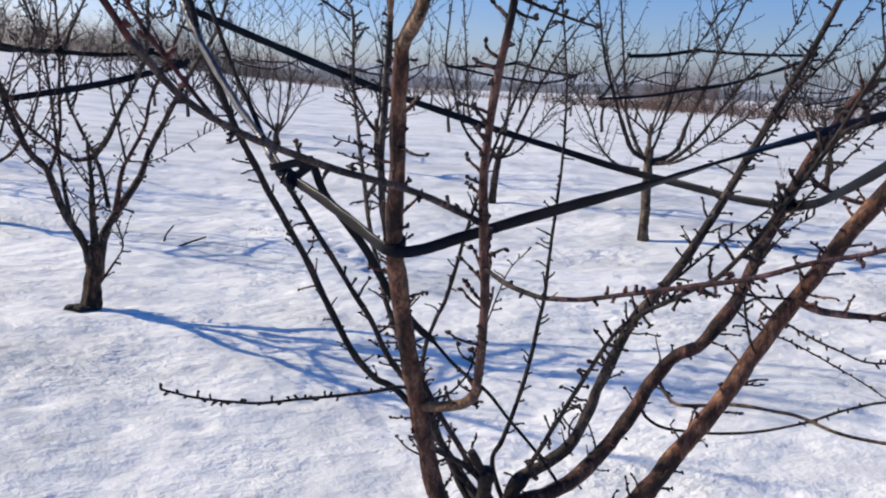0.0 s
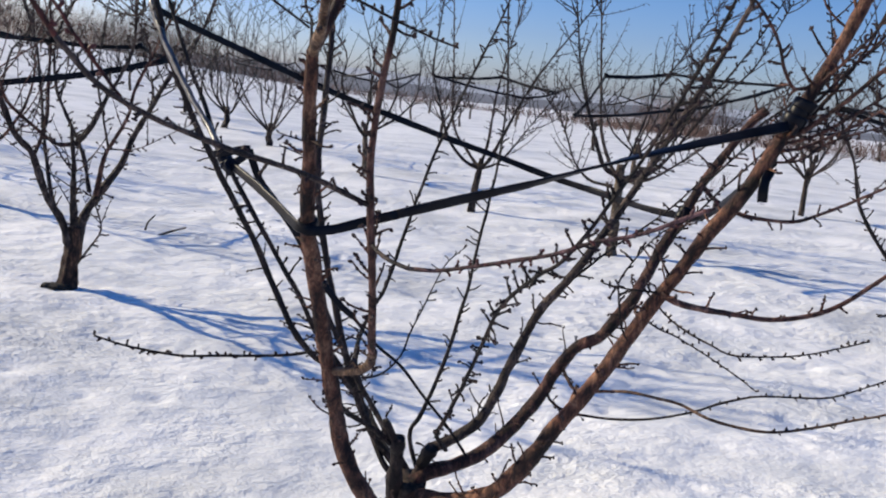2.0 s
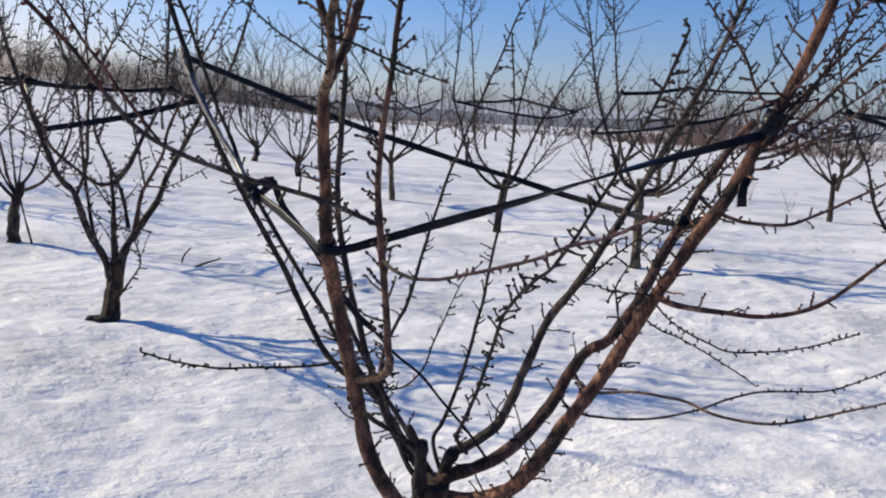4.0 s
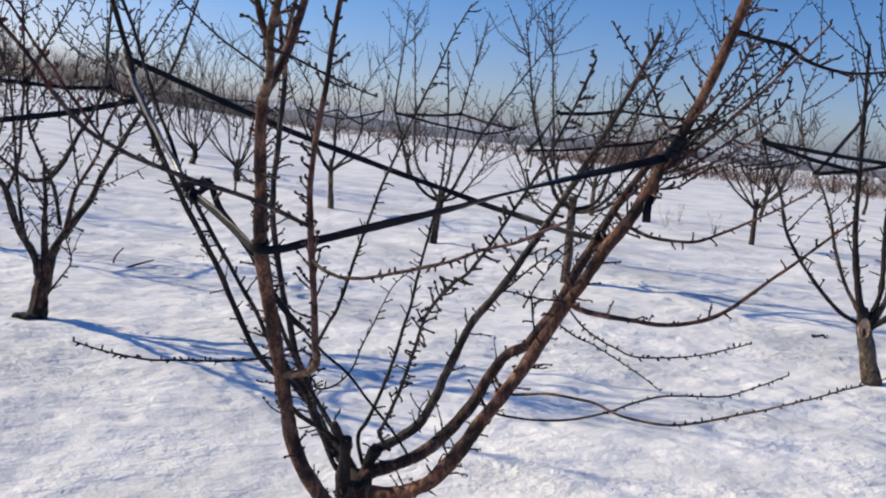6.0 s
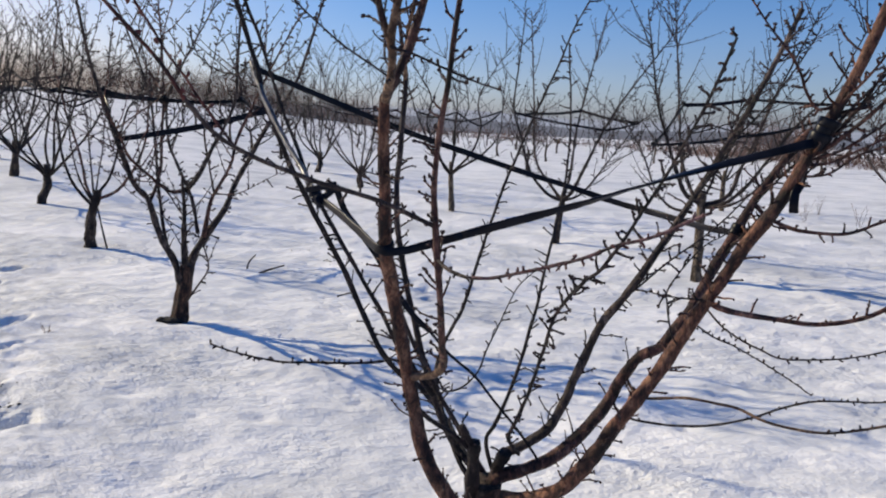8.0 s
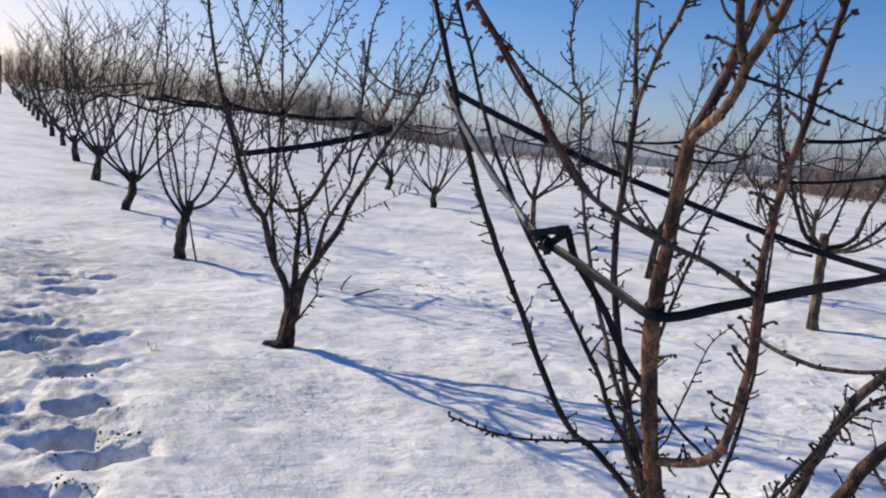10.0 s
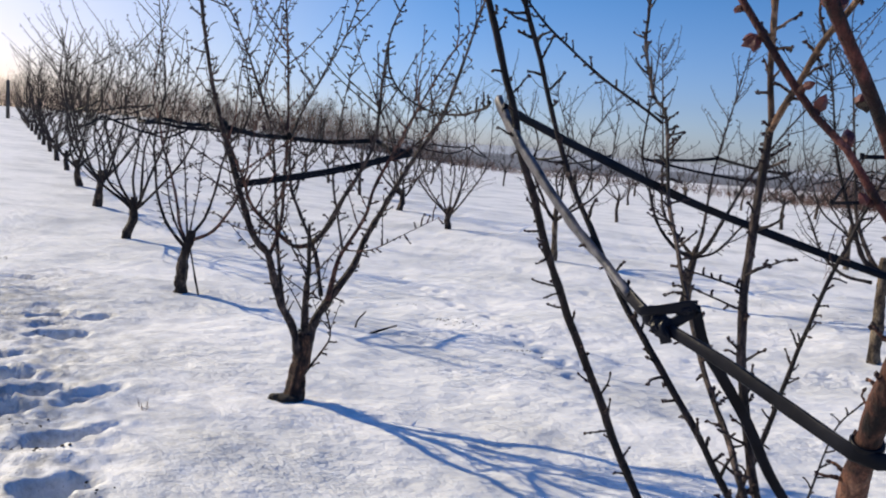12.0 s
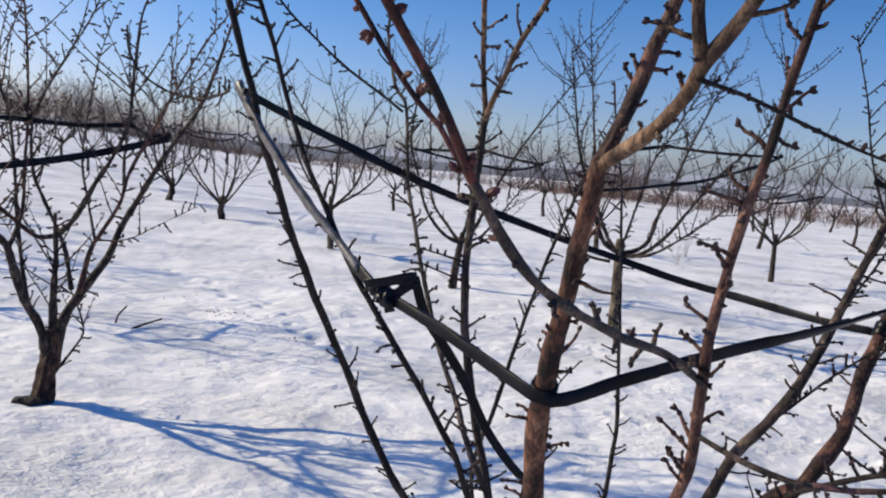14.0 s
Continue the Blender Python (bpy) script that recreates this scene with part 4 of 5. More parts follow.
vase_tree(-2.2, 4.87, (0.060, 0.060, [(-0.01, -0.01, -0.03), (0.01, 0.01, 0.13), (0.03, 0.01, 0.28)]), [
    (0.035, 0.012, [(0.02, 0.01, 0.24), (-0.02, -0.04, 0.46), (-0.08, -0.10, 0.61), (-0.12, -0.15, 0.81), (-0.14, -0.19, 0.92), (-0.20, -0.25, 1.02), (-0.25, -0.30, 1.21), (-0.28, -0.35, 1.37), (-0.33, -0.40, 1.59), (-0.37, -0.45, 1.80), (-0.40, -0.50, 2.06), (-0.43, -0.54, 2.35)]),
    (0.014, 0.008, [(-0.18, -0.07, 0.88), (-0.18, 0.02, 0.97), (-0.18, 0.11, 1.12), (-0.21, 0.19, 1.33), (-0.23, 0.27, 1.61), (-0.27, 0.34, 2.00), (-0.34, 0.41, 2.53)]),
    (0.018, 0.008, [(-0.01, -0.01, 0.38), (-0.12, 0.05, 0.57), (-0.19, 0.11, 0.84), (-0.25, 0.19, 1.11), (-0.30, 0.26, 1.36), (-0.37, 0.33, 1.64), (-0.51, 0.37, 1.99), (-0.68, 0.39, 2.35), (-0.86, 0.42, 2.53)]),
    (0.035, 0.020, [(0.04, 0.02, 0.31), (0.05, -0.03, 0.60), (0.08, -0.08, 0.82), (0.09, -0.12, 0.98)]),
    (0.018, 0.010, [(0.04, 0.02, 0.96), (-0.02, -0.11, 0.97), (-0.10, -0.25, 1.09), (-0.16, -0.38, 1.21), (-0.16, -0.49, 1.34), (-0.17, -0.60, 1.48)]),
    (0.020, 0.008, [(0.04, 0.02, 0.96), (0.14, 0.02, 1.07), (0.24, 0.03, 1.27), (0.33, 0.04, 1.43), (0.41, 0.04, 1.63), (0.44, 0.02, 1.96), (0.48, 0.00, 2.24), (0.57, 0.01, 2.46)]),
    (0.035, 0.012, [(0.06, 0.02, 0.31), (0.08, 0.06, 0.48), (0.16, 0.12, 0.64), (0.27, 0.20, 0.83), (0.32, 0.25, 1.00), (0.40, 0.32, 1.18), (0.49, 0.38, 1.38), (0.57, 0.45, 1.54), (0.69, 0.53, 1.76), (0.78, 0.59, 2.05), (0.86, 0.66, 2.38)]),
    (0.020, 0.009, [(0.16, 0.06, 0.63), (0.22, 0.04, 0.88), (0.28, 0.03, 0.99), (0.38, 0.03, 1.17), (0.43, 0.01, 1.34), (0.54, 0.01, 1.57), (0.64, 0.01, 1.77), (0.81, 0.04, 2.10), (0.88, 0.02, 2.19)]),
    (0.016, 0.007, [(0.12, 0.05, 0.65), (0.06, 0.11, 0.86), (-0.01, 0.16, 0.99), (-0.11, 0.20, 1.16), (-0.19, 0.25, 1.33), (-0.21, 0.32, 1.64), (-0.08, 0.45, 2.01), (0.02, 0.57, 2.28), (0.09, 0.68, 2.59)]),
    (0.010, 0.005, [(0.23, 0.09, 0.94), (0.16, 0.17, 1.14), (0.09, 0.25, 1.38), (0.08, 0.35, 1.66), (0.10, 0.47, 2.02), (0.16, 0.60, 2.36)]),
    (0.006, 0.003, [(0.23, 0.09, 0.94), (0.39, 0.15, 0.95), (0.55, 0.21, 1.04), (0.77, 0.30, 1.17)]),
    (0.012, 0.009, [(0.03, 0.01, 0.13), (0.14, 0.08, 0.31), (0.17, 0.12, 0.39), (0.14, 0.13, 0.51), (0.08, 0.14, 0.64)]),
], 11, "bare fruit tree with many limbs, its dark trunk standing in snow", [BARK_GREY, BARK, BARK_GREY], shoots=11,
          ring_at=((-0.22, -0.41, 1.33), (0.56, 0.33, 1.56), (0.28, 0.49, 1.62), (-0.21, 0.24, 1.6), (-0.4, -0.26, 1.64)), slim=0.94, foot_mat=BARK_OLD, gnarl=0.5)
vase_tree(-4.52, 7.64, (0.058, 0.050, [(0.0, 0.0, -0.06), (0.01, 0.01, 0.2), (0.04, 0.02, 0.43), (0.06, 0.03, 0.50)]), [
    (0.020, 0.007, [(0.02, 0.01, 0.48), (-0.05, -0.06, 0.60), (-0.11, -0.13, 0.75), (-0.16, -0.19, 1.00), (-0.17, -0.22, 1.26), (-0.17, -0.25, 1.47), (-0.12, -0.26, 1.70), (-0.06, -0.26, 2.05), (-0.08, -0.33, 2.60)]),
    (0.018, 0.007, [(0.05, 0.03, 0.49), (-0.03, 0.02, 0.69), (-0.07, 0.03, 0.90), (-0.14, 0.03, 1.17), (-0.23, 0.01, 1.47), (-0.27, 0.02, 1.67), (-0.35, 0.02, 1.97), (-0.33, 0.06, 2.36), (-0.30, 0.12, 2.72)]),
    (0.010, 0.006, [(0.07, 0.04, 0.60), (0.07, 0.13, 0.87), (0.06, 0.22, 1.05), (0.04, 0.31, 1.33), (0.04, 0.40, 1.54), (0.01, 0.48, 1.95), (0.02, 0.58, 2.37)]),
    (0.017, 0.007, [(0.07, 0.04, 0.57), (0.21, 0.07, 0.76), (0.31, 0.08, 1.04), (0.38, 0.06, 1.29), (0.46, 0.06, 1.53), (0.60, 0.09, 1.71), (0.67, 0.07, 1.98), (0.63, 0.00, 2.38), (0.74, 0.02, 2.72)]),
    (0.020, 0.007, [(0.09, 0.05, 0.53), (0.26, 0.16, 0.63), (0.38, 0.24, 0.82), (0.45, 0.30, 0.98), (0.52, 0.35, 1.26), (0.54, 0.37, 1.57), (0.63, 0.44, 1.97), (0.67, 0.48, 2.37), (0.76, 0.54, 2.75)]),
    (0.012, 0.006, [(0.05, 0.03, 0.57), (-0.01, 0.09, 0.99), (-0.07, 0.14, 1.41), (-0.17, 0.18, 1.78), (-0.13, 0.29, 2.24), (-0.20, 0.35, 2.64)]),
    (0.012, 0.006, [(0.04, 0.02, 0.49), (-0.03, -0.10, 0.76), (-0.05, -0.19, 1.06), (-0.03, -0.26, 1.39), (0.07, -0.29, 1.71), (0.20, -0.30, 1.97), (0.32, -0.31, 2.28), (0.42, -0.33, 2.61)]),
], 15, "bare fruit tree with a short gnarled dark trunk, strapped", [BARK_DARK, BARK, BARK_GREY],
          ring_at=((-0.36, -0.21, 1.69), (-0.13, -0.25, 1.69), (0.29, -0.07, 1.66), (0.51, 0.28, 1.66), (0.06, 0.38, 1.70), (-0.32, 0.10, 1.74)), foot_mat=BARK_TRUNK, gnarl=0.6)
vase_tree(2.09, 7.77, (0.052, 0.046, [(-0.02, 0.01, -0.05), (-0.03, 0.01, 0.25), (-0.04, 0.01, 0.79)]), [
    (0.030, 0.010, [(-0.04, 0.01, 0.79), (-0.21, -0.01, 0.89), (-0.31, -0.04, 1.08), (-0.42, -0.07, 1.35), (-0.57, -0.10, 1.77), (-0.67, -0.13, 2.27)]),
    (0.028, 0.010, [(-0.04, 0.01, 0.79), (-0.12, 0.13, 0.90), (-0.23, 0.27, 1.23), (-0.27, 0.38, 1.68), (-0.33, 0.50, 2.34)]),
    (0.020, 0.008, [(-0.12, 0.03, 0.70), (-0.31, 0.21, 0.73), (-0.46, 0.38, 0.90), (-0.57, 0.54, 1.21), (-0.68, 0.70, 1.43)]),
    (0.030, 0.010, [(-0.04, 0.01, 0.79), (0.11, 0.02, 0.82), (0.25, 0.04, 0.93), (0.32, 0.07, 1.15), (0.44, 0.09, 1.43), (0.57, 0.11, 1.81), (0.78, 0.10, 2.34)]),
    (0.026, 0.009, [(-0.04, 0.01, 0.76), (0.13, -0.12, 0.81), (0.31, -0.26, 1.01), (0.46, -0.38, 1.29), (0.63, -0.51, 1.60), (0.88, -0.67, 1.95), (0.98, -0.78, 2.27)]),
    (0.020, 0.008, [(-0.02, 0.01, 0.76), (0.19, -0.21, 0.82), (0.42, -0.42, 1.03), (0.67, -0.65, 1.31), (0.89, -0.86, 1.57)]),
    (0.018, 0.008, [(-0.05, 0.01, 0.84), (0.04, 0.11, 0.95), (0.15, 0.21, 1.25), (0.30, 0.29, 1.70), (0.51, 0.36, 2.03), (0.72, 0.43, 2.37)]),
], 12, "bare fruit tree with a slim pale trunk and spreading crown", [BARK_DARK, BARK_GREY], ring_at=((-0.62, -0.30, 1.38), (0.22, -0.50, 1.51), (0.80, -0.35, 1.64), (1.45, -0.05, 1.85), (0.45, 0.45, 1.88), (-0.25, 0.30, 1.80)),
          foot_mat=BARK_PALE, slim=0.95, shoots=19, gnarl=0.42)
vase_tree(0.68, 9.9, (0.050, 0.044, [(-0.01, 0.00, -0.05), (0.01, -0.00, 0.26), (0.05, -0.00, 0.55)]), [
    (0.030, 0.010, [(0.05, -0.00, 0.55), (-0.18, 0.01, 0.66), (-0.41, 0.03, 0.95), (-0.56, 0.04, 1.43), (-0.65, 0.04, 1.76), (-0.60, 0.04, 2.43)]),
    (0.028, 0.010, [(0.05, -0.00, 0.55), (-0.11, 0.13, 0.74), (-0.33, 0.27, 1.08), (-0.39, 0.40, 1.78), (-0.45, 0.53, 2.47)]),
    (0.030, 0.010, [(0.05, -0.00, 0.58), (0.16, -0.09, 0.69), (0.34, -0.18, 1.12), (0.51, -0.28, 1.53), (0.73, -0.37, 1.93), (1.07, -0.47, 2.44)]),
    (0.026, 0.010, [(0.05, -0.00, 0.58), (0.13, 0.09, 0.89), (0.18, 0.19, 1.45), (0.27, 0.28, 1.94), (0.39, 0.37, 2.49)]),
    (0.020, 0.008, [(0.05, -0.00, 0.55), (0.30, -0.12, 0.69), (0.60, -0.24, 1.14), (0.77, -0.35, 1.41)]),
], 13, "bare fruit tree with a thin leaning trunk", [BARK_DARK, BARK_GREY], ring=1, ring_z=1.60, foot_mat=BARK_TRUNK, slim=0.95, shoots=17)
vase_tree(3.86, 4.95, (0.066, 0.058, [(0.00, -0.00, -0.06), (-0.07, 0.04, 0.24), (-0.11, 0.07, 0.42)]), [
    (0.022, 0.009, [(-0.11, 0.07, 0.42), (-0.27, 0.11, 0.49), (-0.45, 0.15, 0.66), (-0.63, 0.20, 0.89), (-0.75, 0.21, 1.09), (-0.83, 0.20, 1.34), (-0.95, 0.21, 1.57), (-1.06, 0.21, 1.85), (-1.15, 0.20, 2.20), (-1.23, 0.19, 2.43)]),
    (0.020, 0.008, [(-0.15, 0.10, 0.52), (-0.22, 0.22, 0.70), (-0.27, 0.34, 0.94), (-0.30, 0.44, 1.19), (-0.36, 0.57, 1.44), (-0.44, 0.70, 1.64), (-0.47, 0.81, 2.00), (-0.40, 0.85, 2.27)]),
    (0.040, 0.020, [(-0.11, 0.07, 0.42), (-0.19, 0.09, 0.69), (-0.27, 0.11, 1.10), (-0.31, 0.11, 1.51), (-0.36, 0.11, 2.03)]),
    (0.014, 0.007, [(-0.31, 0.20, 1.92), (-0.31, 0.12, 2.11), (-0.29, 0.03, 2.23), (-0.26, -0.07, 2.45)]),
    (0.035, 0.010, [(-0.08, 0.05, 0.43), (0.02, 0.06, 0.63), (0.10, 0.08, 0.97), (0.16, 0.11, 1.43), (0.21, 0.15, 1.96), (0.25, 0.20, 2.37)]),
    (0.030, 0.010, [(-0.07, 0.05, 0.41), (0.00, -0.18, 0.64), (0.04, -0.38, 1.00), (-0.01, -0.53, 1.57), (-0.07, -0.67, 2.10)]),
    (0.030, 0.010, [(-0.09, 0.06, 0.45), (0.03, 0.16, 0.69), (0.07, 0.31, 1.19), (0.15, 0.44, 1.70), (0.20, 0.58, 2.39)]),
], 14, "bare fruit tree with a pale cut trunk and upright limbs", [BARK_DARK, BARK_GREY, BARK_DARK], ring=1, ring_z=1.55, foot_mat=BARK_PALE, slim=0.85, scar=(0.40, -2.0))


# ---- rows of trees beyond ----


RINGS = {}


def row_tree(seed, far, tall):
    """An open-centred orchard tree, made once and then copied along the rows; tall: on a slim straight trunk."""
    rnd = random.Random(seed)
    tree = tagged(empty("fruit_tree", 0, 0, 0), "bare open-centred fruit tree in a snowy orchard row", "tree", "orchard trees")
    h = rnd.uniform(0.55, 0.78) if tall else rnd.uniform(0.30, 0.46)
    foot = Tubes()
    lean = Vector((rnd.gauss(0, 0.06), rnd.gauss(0, 0.06), 0))
    foot.trunk(spline([Vector((0, 0, -0.12)), Vector((0.02, 0, 0.05)) + lean * 0.2, Vector((-0.01, 0.02, h * 0.55)) + lean * 0.6, Vector((0, 0, h)) + lean, Vector((0.01, 0, h + 0.16)) + lean * 1.1], 0.04),
              0.054 if tall else 0.078, 0.034 if tall else 0.050, 12, 0.2 if tall else 0.5, seed)
    part("trunk", foot.mesh("trunk", BARK_PALE if tall and seed % 2 else BARK_TRUNK), tree)
    n = rnd.randint(5, 7)
    turn = rnd.uniform(0, 6.28)
    wood, buds = Tubes(3), Tubes(3)
    for k in range(n):
        a = turn + 6.283 * k / n + rnd.gauss(0, 0.2)
        out = Vector((math.cos(a), math.sin(a), 0))
        spread = rnd.uniform(0.50, 0.92)
        top = rnd.uniform(2.15, 2.65) if tall else rnd.uniform(2.45, 3.05)
        rise = top - h
        p = [lean + Vector((0, 0, h - 0.05)), lean + out * 0.12 + Vector((0, 0, h + 0.03 * rise)), out * spread * 0.55 + Vector((0, 0, h + 0.17 * rise)),
             out * spread * 0.85 + Vector((rnd.gauss(0, 0.06), rnd.gauss(0, 0.06), h + 0.38 * rise)), out * spread + Vector((rnd.gauss(0, 0.1), rnd.gauss(0, 0.1), h + 0.62 * rise)),
             out * spread * 1.2 + Vector((rnd.gauss(0, 0.15), rnd.gauss(0, 0.15), top))]
        line = spline(p, 0.10)
        RINGS.setdefault(seed, []).append(next(q for q in line if q.z > (1.45 if tall else 1.6) + 0.1 * math.sin(3.0 * k + seed)))
        wood.tube(line, 0.020 if far else 0.025, 0.004, 6, 0.15, seed + k, 0.75)
        spurs(wood, buds, line, rnd, 0.16 if far else 0.09, 0.06, 0.0080, 0.2, 0.004, 0.03, 0.006)
        add_shoots(wood, buds, line, rnd, 8 if far else 17, 0.55 if tall else 0.80, 0.0044 if far else 0.0065, 0.2, 3 if far else 4, 0.5, not far)
    part("branch", wood.mesh("branch", BARK_GREY if seed % 3 == 0 else BARK_DARK), tree)
    part("bud", buds.mesh("bud", BUD, True), tree, "", "stuff")
    return tree


def plant_rows():
    near = [row_tree(100 + k, False, False) for k in range(4)]
    slim = [row_tree(300 + k, False, True) for k in range(3)]
    low = [row_tree(210 + k, True, False) for k in range(3)]
    far = [row_tree(200 + k, True, True) for k in range(5)]
    seeds = {ob: seed for ob, seed in zip(near + slim + low + far, (100, 101, 102, 103, 300, 301, 302, 210, 211, 212, 200, 201, 202, 203, 204))}
    rnd = random.Random(5)
    used = set()
    spots = []
    # the tree row itself, climbing away
    for k in range(2, 17):
        spots.append((-2.2 - 2.34 * k, 4.87 + 2.77 * k, near if k < 7 else low))
    for x, y in ((-1.0, 12.6), (-3.3, 16.0), (-5.1, 19.2), (6.1, 12.4)):
        spots.append((x, y, near if x < -3 else slim))
    for k in range(1, 14):
        spots.append((-5.1 - 1.95 * k, 19.2 + 3.0 * k, slim if k < 4 else far))
    # an unseen row, added past the trodden trail so that its crowns shade it
    for k in range(0, 3):
        spots.append((-8.5 - 2.34 * k, 5.0 + 2.77 * k, near))
    for k in range(1, 3):
        spots.append((3.86 + 1.85 * k, 4.95 - 2.9 * k, near))
    for row in range(0, 9):
        ox, oy = 6.1 + 4.6 * row, 12.4 + 3.0 * row
        for k in range(-5 - row, 16 - row):
            if row == 0 and k == 0:
                continue
            x, y = ox - 1.95 * k + rnd.gauss(0, 0.15), oy + 3.0 * k + rnd.gauss(0, 0.15)
            if y < 3 or x > 0.7 * y + 6 or 0.88 * x + y > 54 - 0 or (x < -0.2 * y and y < 8):
                continue
            if rnd.random() < 0.28:
                continue
            spots.append((x, y, far))
    for x, y, kinds in spots:
        kind = rnd.choice(kinds)
        m = pose(x, y, land(x, y), 0, 0, rnd.uniform(0, 360)) @ Matrix.Scale(rnd.uniform(0.88, 1.08), 4)
        if kind in used:
            ob = copy_thing(kind, m)
            ob.scale = (m.to_scale())
        else:
            kind.matrix_world = m
            used.add(kind)
        if math.hypot(x, y) < 21:
            strap_ring([tuple(m @ q) for q in RINGS[seeds[kind]]], 3.0 * x)
    for kind in near + slim + low + far:
        if kind not in used:
            kind.location = (-30, 60, land(-30, 60))


plant_rows()

# ---- thicket, far land, post ----


def thicket(points, width, height, count, seed, label):
    """A strip of bare shrubs and young trees along a line."""
    rnd = random.Random(seed)
    t = Tubes()
    segs = list(zip(points, points[1:]))
    for k in range(count):
        a, b = rnd.choice(segs)
        s = rnd.random()
        x = a[0] + (b[0] - a[0]) * s + rnd.gauss(0, width)
        y = a[1] + (b[1] - a[1]) * s + rnd.gauss(0, width)
        h = height * (0.55 + 0.45 * noise.noise((x * 0.12, y * 0.12, seed)) + rnd.uniform(-0.15, 0.3))
        q = [Vector((x, y, land(x, y) - 0.1))]
        way = Vector((rnd.gauss(0, 0.28), rnd.gauss(0, 0.28), 1)).normalized()
        for j in range(3):
            q.append(q[-1] + way * h / 3)
            way = (way + Vector((rnd.gauss(0, 0.18), rnd.gauss(0, 0.18), 0))).normalized()
        r = 0.012 * rnd.uniform(0.7, 1.6)
        t.tube(q, r, r * 0.4, 3)
        for j in range(4):
            c = q[rnd.randint(1, 3)]
            w = Vector((rnd.gauss(0, 0.6), rnd.gauss(0, 0.6), rnd.uniform(0.2, 1))).normalized()
            t.tube([c, c + w * h * 0.2, c + w * h * 0.4 + Vector((0, 0, 0.05))], r * 0.6, r * 0.25, 3)
    return tagged(new("thicket", t.mesh("thicket", THICKET)), label, "shrubs", kind="stuff")


thicket([(9, 49), (13, 43), (22, 33), (34, 20), (44, 8)], 1.8, 1.0, 3000, 3, "strip of bare brown shrubs at the orchard edge")
thicket([(-16, 78), (-6, 66), (8, 52)], 1.2, 0.9, 900, 5, "low bare scrub at the far edge of the field")
thicket([(12.2, 46), (13.4, 45), (14.6, 44)], 0.8, 2.5, 230, 4, "taller clump of bare brown shrubs")
thicket([(-75, 82), (-55, 84), (-35, 84), (-16, 80)], 2.5, 4.3, 2900, 6, "bare grey-brown trees along the upper field edge")


def hill(name, mat, near, far, base, tops, label, seed):
    """A long low ridge far away: a swelling surface with depth."""
    v, f = [], []
    n, m = 90, 8
    for i in range(n + 1):
        az = radians(-70 + 140 * i / n)
        top = 0.0
        k = (-70 + 140 * i / n)
        for (a0, e0), (a1, e1) in zip(tops, tops[1:]):
            if a0 <= k <= a1:
                s = smooth(a0, a1, k)
                top = e0 + (e1 - e0) * s
        top += 0.06 * noise.noise((k * 0.23, seed, 0)) + 0.03 * noise.noise((k * 0.9, seed, 0))
        for j in range(m + 1):
            d = near + (far - near) * j / m
            z = base + (far * math.tan(radians(top)) - base) * math.sin(math.pi / 2 * j / m)
            v.append((d * math.sin(az), d * math.cos(az), z))
    for i in range(n):
        for j in range(m):
            a = i * (m + 1) + j
            f.append((a, a + 1, a + m + 2, a + m + 1))
    me = bpy.data.meshes.new(name)
    me.from_pydata(v, [], f)
    me.polygons.foreach_set("use_smooth", [True] * len(me.polygons))
    me.materials.append(mat)
    return tagged(new(name, me), label, "hills", kind="structure")


# no air between: the ridges carry their haze as blue-grey colour
hill("backdrop", WOODS_HAZED, 500, 900, -16, [(-70, 0.2), (-20, 0.0), (-8, 0.1), (5, -0.35), (14, -0.1), (25, -0.5), (70, -0.6)], "distant wooded slope tinted dull blue-grey for haze", 2.0)
hill("backdrop", HILL_HAZED, 1200, 2200, -20, [(-70, 0.3), (-20, 0.5), (-6, 0.6), (4, 0.25), (14, 0.3), (25, 0.1), (70, 0.2)], "far snow-covered hill tinted grey-blue for haze", 9.0)


def post():
    az, d = radians(-39.6), 62.0
    x, y = d * math.sin(az), d * math.cos(az)
    z = land(x, y)
    t = Tubes()
    t.tube([Vector((x, y, z - 0.2)), Vector((x + 0.01, y, z + 1.3)), Vector((x + 0.03, y, z + 2.55))], 0.12, 0.11, 8, 0.1, 1)
    tagged(new("fence_post", t.mesh("fence_post", WOOD_OLD)), "dark weathered wooden post at the field edge", "post")


post()


# ---- small things on the snow ----


def stick(points, r, label):
    t = Tubes()
    t.tube(spline(points, 0.02), r, r * 0.6, 6, 0.2, 1.0)
    return tagged(new("stick", t.mesh("stick", BARK_DARK)), label, "stick", "fallen sticks")


def on(x, y, up=0.0):
    return (x, y, land(x, y) + pit(x, y) + up)


stick([on(-2.42, 6.83, -0.03), on(-2.40, 6.85, 0.06), on(-2.34, 6.88, 0.14)], 0.011, "short dark stick standing in the snow")
stick([on(-4.30, 7.62, -0.02), on(-4.36, 7.63, 0.22), on(-4.42, 7.65, 0.46)], 0.012, "thin wooden prop leaning on a gnarled trunk")
stick([on(-2.26, 6.72, -0.01), on(-2.16, 6.78, 0.03), on(-2.05, 6.86, 0.07)], 0.011, "short dark stick leaning on the snow")


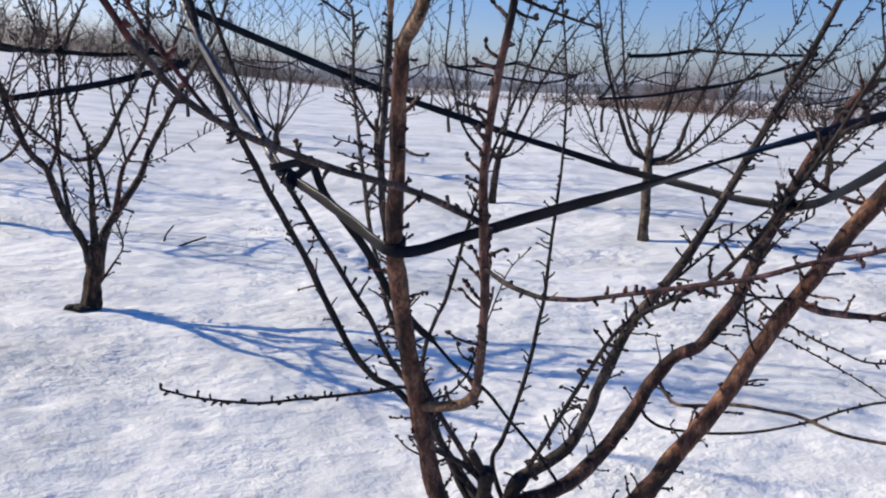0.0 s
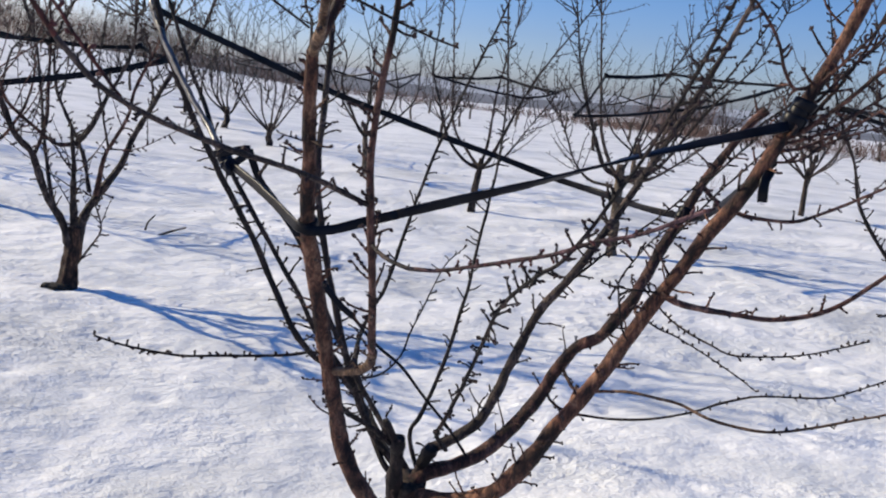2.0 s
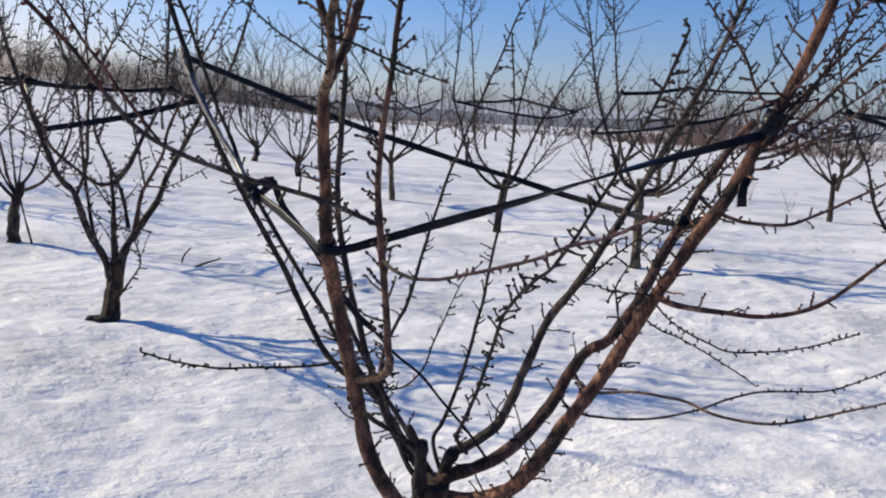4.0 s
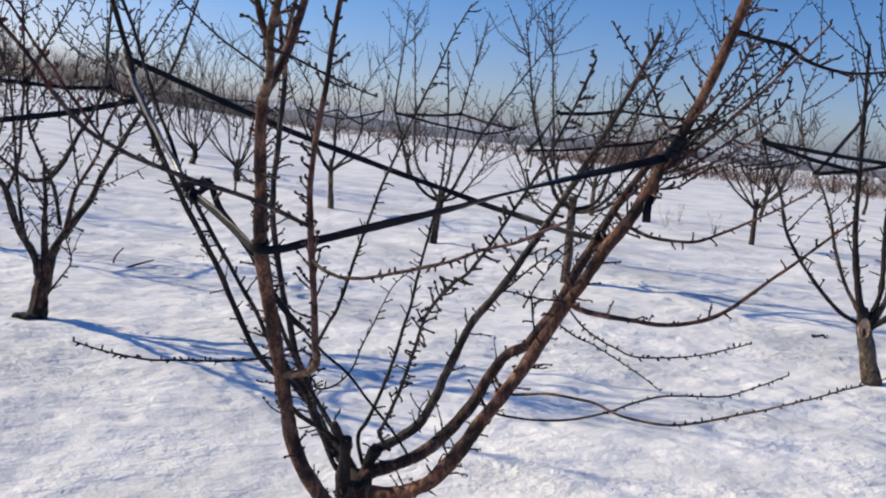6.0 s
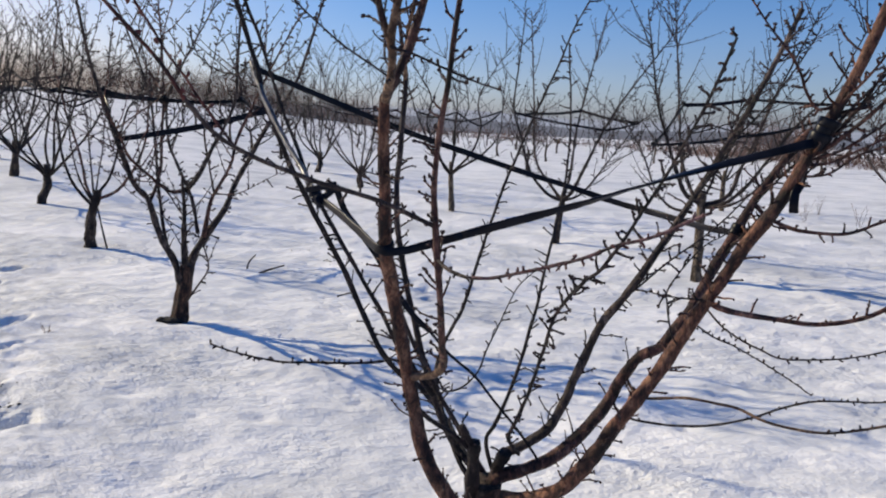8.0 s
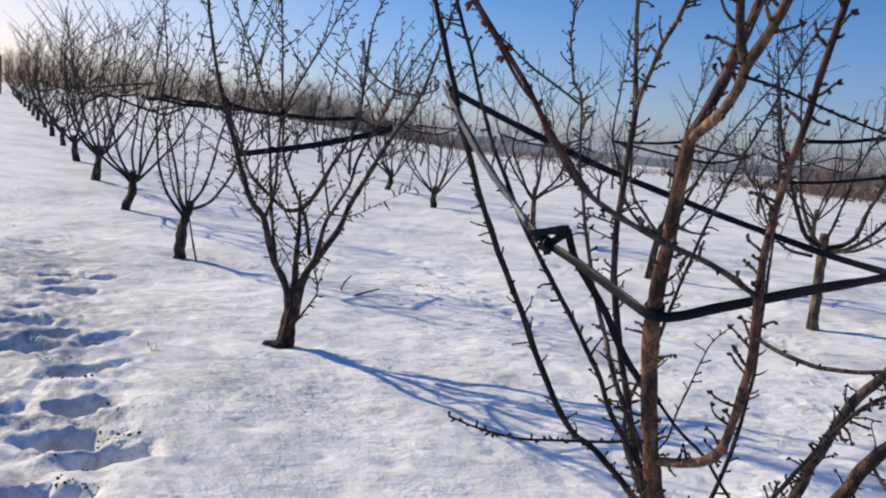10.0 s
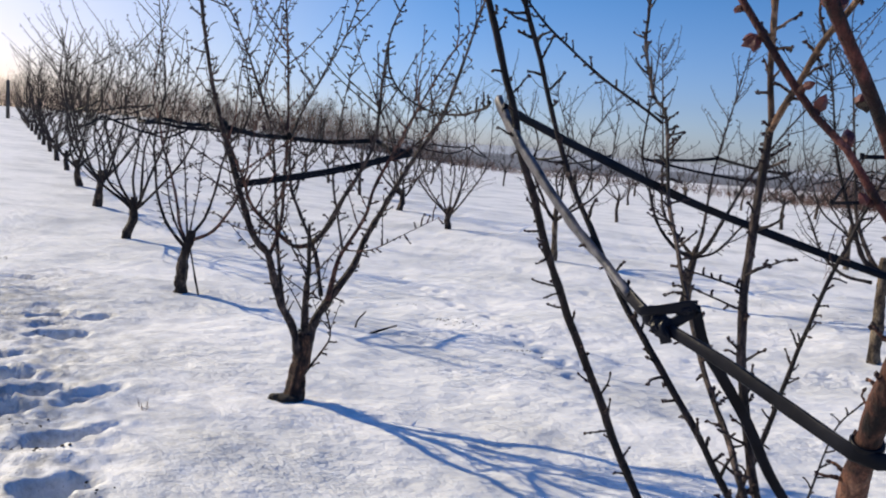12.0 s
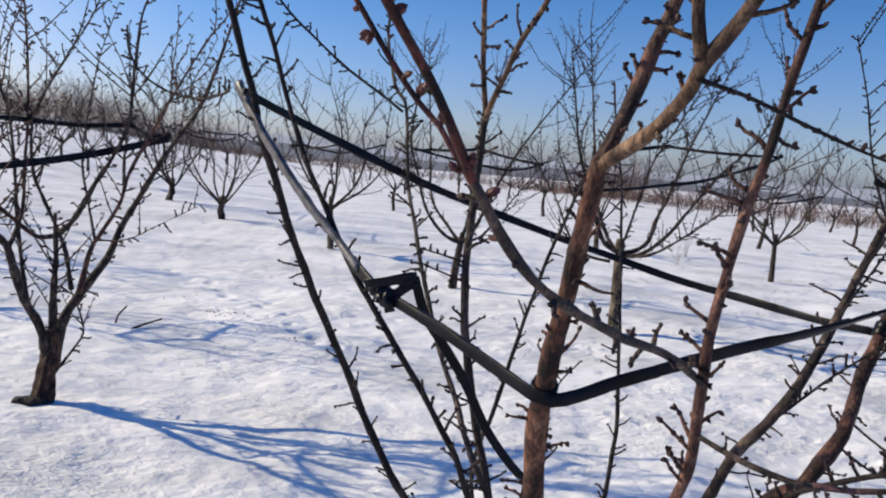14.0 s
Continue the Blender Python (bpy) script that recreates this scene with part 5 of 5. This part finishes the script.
def clods(x, y, spread, count, seed, name, label, small=0.008, large=0.03, mat=None, up=0.0):
    """Crumbs of bare wet soil: rough little lumps."""
    rnd = random.Random(seed)
    v, f = [], []
    for k in range(count):
        px, py = x + rnd.gauss(0, spread), y + rnd.gauss(0, spread * 0.7)
        r = rnd.uniform(small, large) * rnd.random() + small
        base = len(v)
        pz = land(px, py) + pit(px, py) + up
        for i, h in enumerate((-0.4, 0.35, 0.75)):
            for j in range(6):
                a = 6.283 * j / 6 + rnd.uniform(-0.2, 0.2)
                q = r * (1.25, 1.0, 0.5)[i] * rnd.uniform(0.75, 1.25)
                v.append((px + q * math.cos(a), py + q * math.sin(a), pz + h * r * 0.8))
        for i in range(2):
            for j in range(6):
                a, b = base + i * 6 + j, base + i * 6 + (j + 1) % 6
                f.append((a, b, b + 6, a + 6))
        f.append(tuple(base + 12 + j for j in range(6)))
    me = bpy.data.meshes.new(name)
    me.from_pydata(v, [], f)
    me.materials.append(mat or SOIL)
    return tagged(new(name, me), label, "soil", kind="stuff")


clods(-2.25, 4.78, 0.03, 80, 1, "bare_soil", "dark wet soil bared at the foot of a trunk", 0.010, 0.034, up=0.02)
for k, (x, y) in enumerate(((-2.20, 2.53), (-2.64, 3.34), (-2.28, 2.75), (-2.15, 2.38), (-3.05, 3.66), (-3.4, 3.95), (-4.6, 5.7), (-2.36, 3.05))):
    clods(x, y, 0.075, 40 if k == 0 else 20, 10 + k, "bare_soil", "dark soil crumbs showing through trodden snow", 0.003, 0.009)


def weed(x, y, high, seed):
    """A dry stalk with a few thin side stems, sticking out of the snow."""
    rnd = random.Random(seed)
    z = land(x, y)
    plant = tagged(empty("weed", x, y, z), "dry brown weed stalks standing in snow", "weed", "dry weeds")
    for k in range(4):
        t = Tubes()
        q = [Vector((rnd.gauss(0, 0.02), rnd.gauss(0, 0.02), -0.03))]
        way = Vector((rnd.gauss(0, 0.25), rnd.gauss(0, 0.25), 1)).normalized()
        for j in range(4):
            q.append(q[-1] + way * high * rnd.uniform(0.15, 0.28))
            way = (way + Vector((rnd.gauss(0, 0.15), rnd.gauss(0, 0.15), 0))).normalized()
        t.tube(q, 0.003, 0.0015, 4)
        for j in range(3):
            w = (way + Vector((rnd.gauss(0, 0.6), rnd.gauss(0, 0.6), 0.2))).normalized()
            t.tube([q[j + 1], q[j + 1] + w * high * 0.12, q[j + 1] + w * high * 0.2 + Vector((0, 0, 0.02))], 0.002, 0.001, 3)
        part("stem", t.mesh("stem", THICKET), plant)
    return plant


for k, (x, y, h) in enumerate(((5.13, 13.9, 0.55), (5.88, 13.46, 0.45), (-2.89, 4.32, 0.08), (3.2, 13.5, 0.4), (5.79, 15.18, 0.5), (-7.0, 8.2, 0.06))):
    weed(x, y, h, 30 + k)
for k, (x, y, n) in enumerate(((-1.72, 7.62, 16), (-1.58, 7.42, 14), (-0.92, 6.72, 12), (-2.2, 8.2, 6))):
    clods(x, y, 0.10, n, 50 + k, "bare_soil", "dark soil crumbs along an old track in the snow", 0.004, 0.010)
clods(4.01, 6.07, 0.03, 10, 40, "bare_soil", "small dark lump of debris on the snow", 0.008, 0.02)
